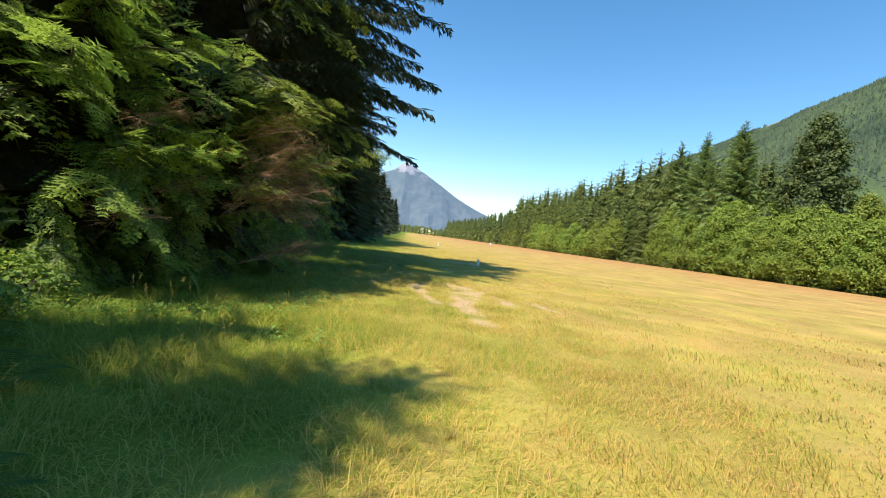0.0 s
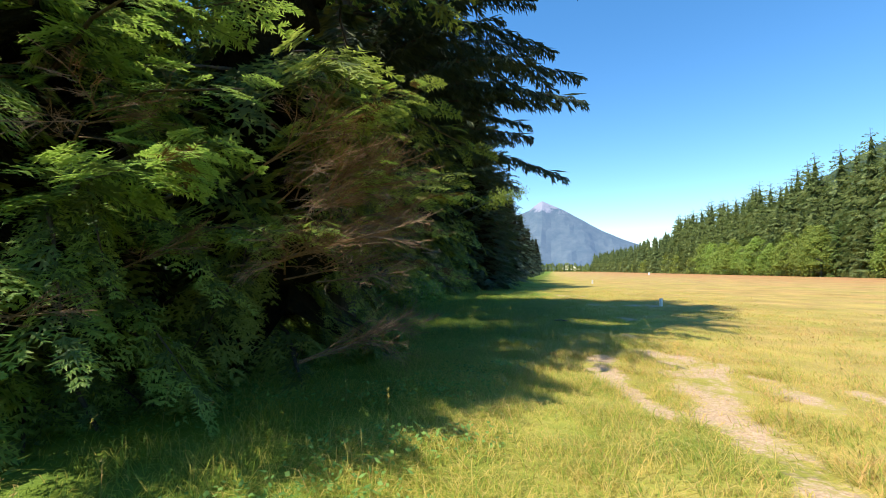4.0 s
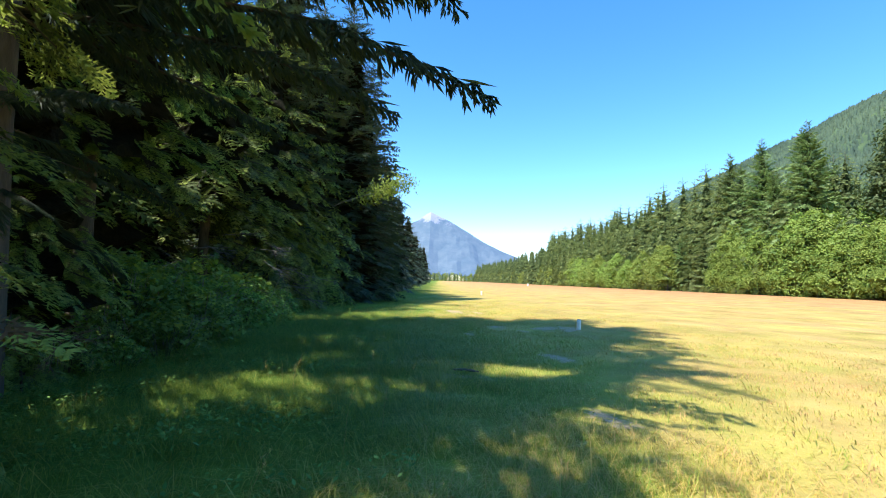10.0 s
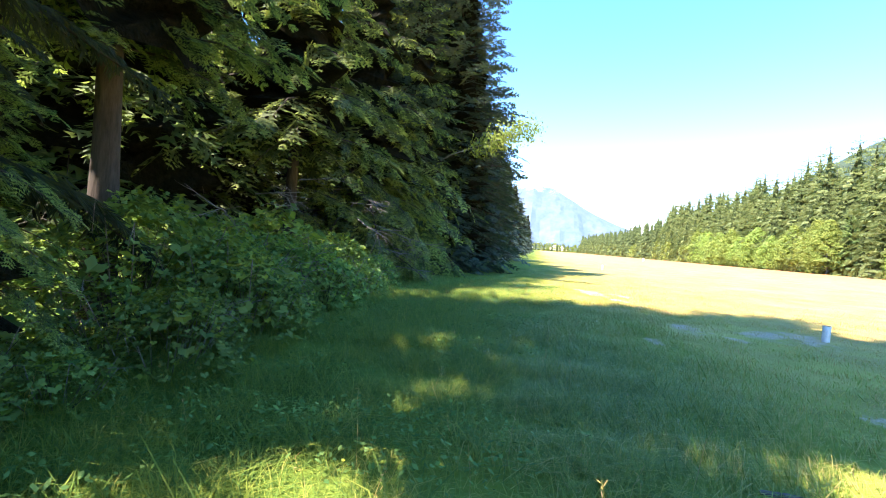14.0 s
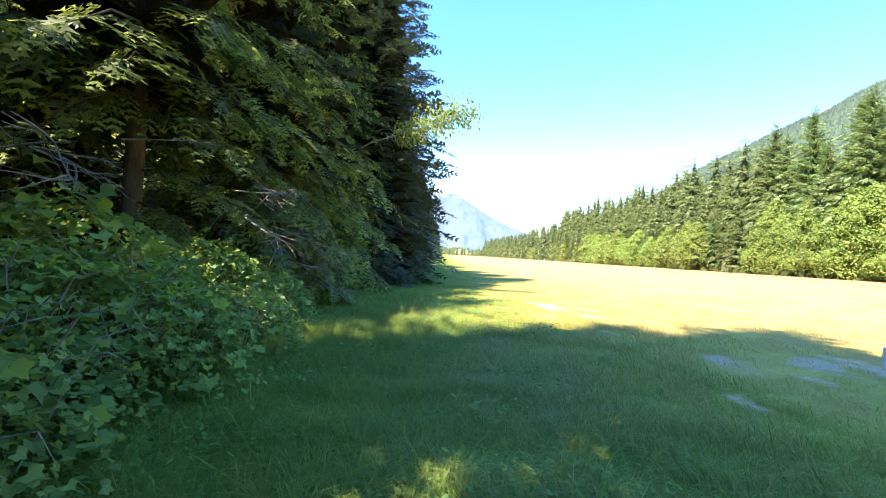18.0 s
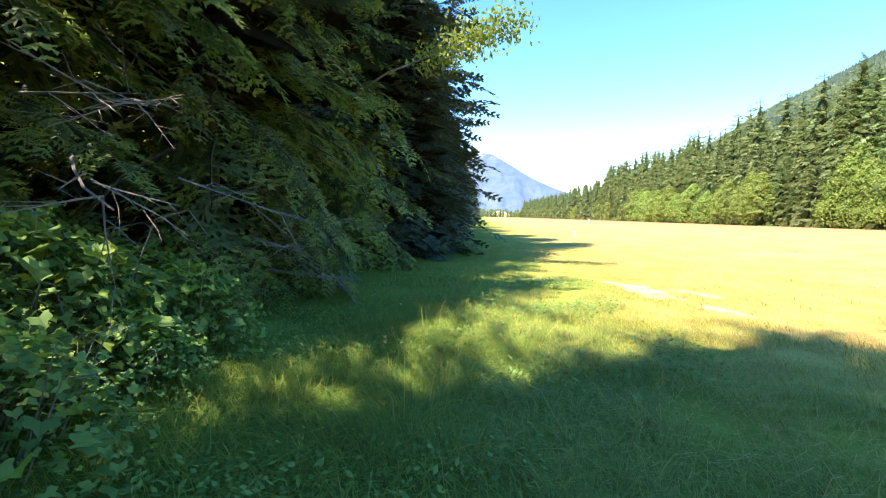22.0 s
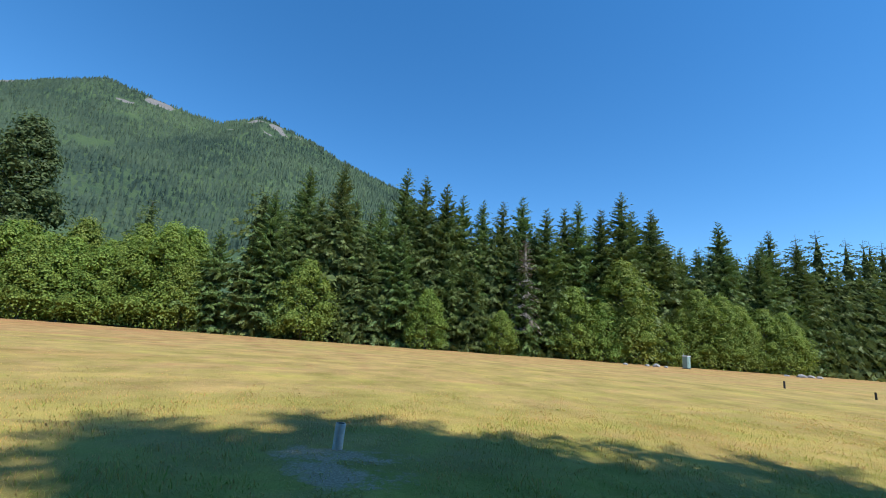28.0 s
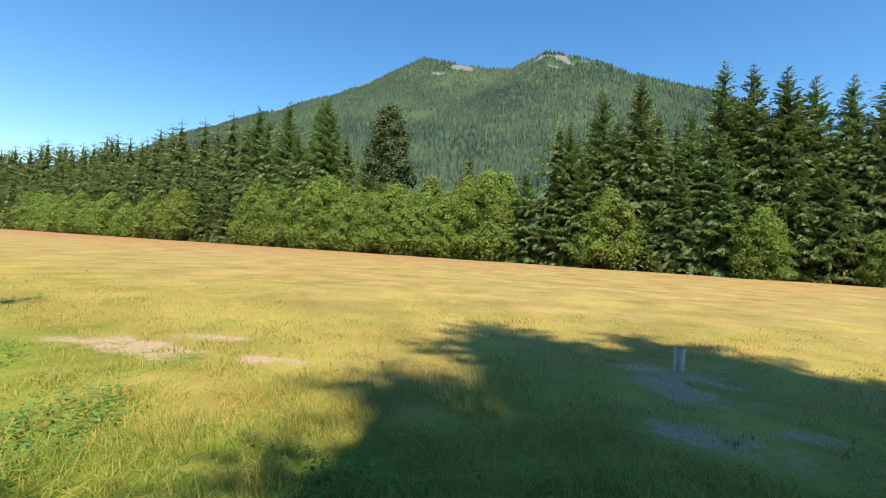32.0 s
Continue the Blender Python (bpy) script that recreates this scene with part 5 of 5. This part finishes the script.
while y < 880:
    f = 1 + (y - 332) / 900
    far_tree(farther[1] if fr.random() < 0.75 else low_alder, 79 + fr.uniform(-1.5, 1.5), y, fr.uniform(0.8, 1.1) * f, fr.uniform(0, 360))
    far_tree(farther[0], 86 + fr.uniform(-2, 4), y + 3, fr.uniform(0.82, 1.05), fr.uniform(0, 360))
    far_tree(farther[0], 95 + fr.uniform(-3, 4), y + 1, fr.uniform(0.8, 1.05), fr.uniform(0, 360))
    y += fr.uniform(5.5, 8.0) * f
# the valley's end
for k in range(70):
    far_tree(low_alder if k % 4 else farther[1], -55 + 2 * k + fr.uniform(-1, 1), 885 + fr.uniform(-10, 45), fr.uniform(0.9, 1.6) if k % 4 else 0.75, 37 * k)

v, t, i = join(wood)
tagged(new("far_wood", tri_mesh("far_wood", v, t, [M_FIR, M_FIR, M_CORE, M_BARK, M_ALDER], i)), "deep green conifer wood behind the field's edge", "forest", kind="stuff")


# ---- small things in the field ----
def ring_pipe(name, x, y, h, rad, label, mat, inner, tilt=0.0):
    """An open upright pipe with wall thickness."""
    ob = thing(name, label, "post", "marker posts")
    ob.matrix_world = pose(x, y, -0.06, tilt, tilt * 0.6, 0)
    for nm, r0, r1, m in (("pipe", rad, rad, mat), ("bore", rad * 0.86, rad * 0.86, inner)):
        bm = bmesh.new()
        prof = [(r0, 0), (r0, h + 0.055), (r0 * 0.985, h + 0.06)] if nm == "pipe" else [(r0, h - 0.06), (r0, h + 0.06)]
        rings = [[bm.verts.new((q * math.cos(2 * math.pi * k / 24), q * math.sin(2 * math.pi * k / 24), z)) for k in range(24)] for q, z in prof]
        if nm == "pipe":
            rings.append([bm.verts.new((rad * 0.865 * math.cos(2 * math.pi * k / 24), rad * 0.865 * math.sin(2 * math.pi * k / 24), h + 0.06)) for k in range(24)])
        else:
            bm.faces.new(rings[0])
        for a, b in zip(rings, rings[1:]):
            for k in range(24):
                bm.faces.new((a[k], a[(k + 1) % 24], b[(k + 1) % 24], b[k]))
        part(nm, bm_mesh(bm, nm, m, True), ob)
    return ob


ring_pipe("pipe_post", 7.44, 28.46, 0.30, 0.07, "short white plastic pipe standing in bare soil", M_PVC, M_PVCIN, 1.5)
ring_pipe("pipe_post", 7.4, 61.0, 0.42, 0.085, "short white plastic pipe standing in dry grass", M_PVC, M_PVCIN)
ring_pipe("pipe_post", 38.0, 185.0, 1.0, 0.25, "white marker pipe far along the field", M_PVC, M_PVCIN)
ring_pipe("stake", 29.7, -4.2, 0.50, 0.07, "short black stake standing in dry grass", M_BLACK, M_BLACK, 4)
ring_pipe("stake", 23.5, -4.0, 0.42, 0.06, "short black stake leaning in dry grass", M_BLACK, M_BLACK, -3)


def slab(name, x0, x1, y0, y1, z0, z1, mat, parent, bev=0.01):
    bm = bmesh.new()
    bmesh.ops.create_cube(bm, size=1)
    for v in bm.verts:
        v.co = ((x0 + x1) / 2 + v.co.x * (x1 - x0), (y0 + y1) / 2 + v.co.y * (y1 - y0), (z0 + z1) / 2 + v.co.z * (z1 - z0))
    bmesh.ops.bevel(bm, geom=bm.edges[:], offset=bev, segments=1, affect="EDGES")
    return part(name, bm_mesh(bm, name, mat), parent)


booth = thing("portable_toilet", "small pale green booth with a white roof at the wood's edge", "booth")
booth.matrix_world = pose(67, -27, 0.05, 0, 0, 18) @ Matrix.Diagonal((0.8, 0.8, 0.95, 1))
slab("skid", -0.62, 0.62, -0.62, 0.62, 0, 0.12, M_BLACK, booth)
slab("cabin", -0.56, 0.56, -0.56, 0.56, 0.12, 2.1, M_BOOTH, booth, 0.04)
slab("roof", -0.64, 0.64, -0.64, 0.64, 2.1, 2.32, M_ROOFW, booth, 0.08)
booth_door = slab("door", -0.60, -0.555, -0.36, 0.36, 0.2, 1.98, M_BOOTH, booth)
slab("handle", -0.64, -0.60, 0.2, 0.3, 1.0, 1.16, M_BLACK, booth_door)
slab("vent_pipe", 0.3, 0.4, 0.3, 0.4, 2.3, 2.65, M_ROOFW, booth)


def stone(x, y, s, flat=0.55):
    bm = bmesh.new()
    bmesh.ops.create_icosphere(bm, subdivisions=2, radius=1)
    for v in bm.verts:
        v.co *= 1 + 0.25 * noise.noise(v.co * 1.6 + Vector((x, y, 0)))
        v.co = Vector((v.co.x * s, v.co.y * s * 0.75, v.co.z * s * flat))
    ob = new("boulder", bm_mesh(bm, "boulder", M_STONE))
    ob.location = (x, y, s * flat * 0.45)
    tagged(ob, "pale rounded boulder lying at the field's edge", "rock", "boulders at the field's edge")


for x, y, s in ((66, -20.5, 0.7), (66.5, -19.2, 0.5), (66.2, -22.4, 0.4), (67, -15.5, 0.45), (65, -48, 0.8), (65.5, -50.5, 0.7), (66, -53, 0.6), (66, -46, 0.5)):
    stone(x, y, s)

# a weathered stick lying in the grass
v, t, _ = tube([(3.0, 21.08, 0.05), (3.15, 21.05, 0.06), (3.3, 21.02, 0.055), (3.42, 20.98, 0.045)], [0.014, 0.022, 0.02, 0.01], 7)
tagged(new("fallen_stick", tri_mesh("fallen_stick", v, t, [M_LOG], smooth=True)), "weathered brown stick lying in the grass", "stick")
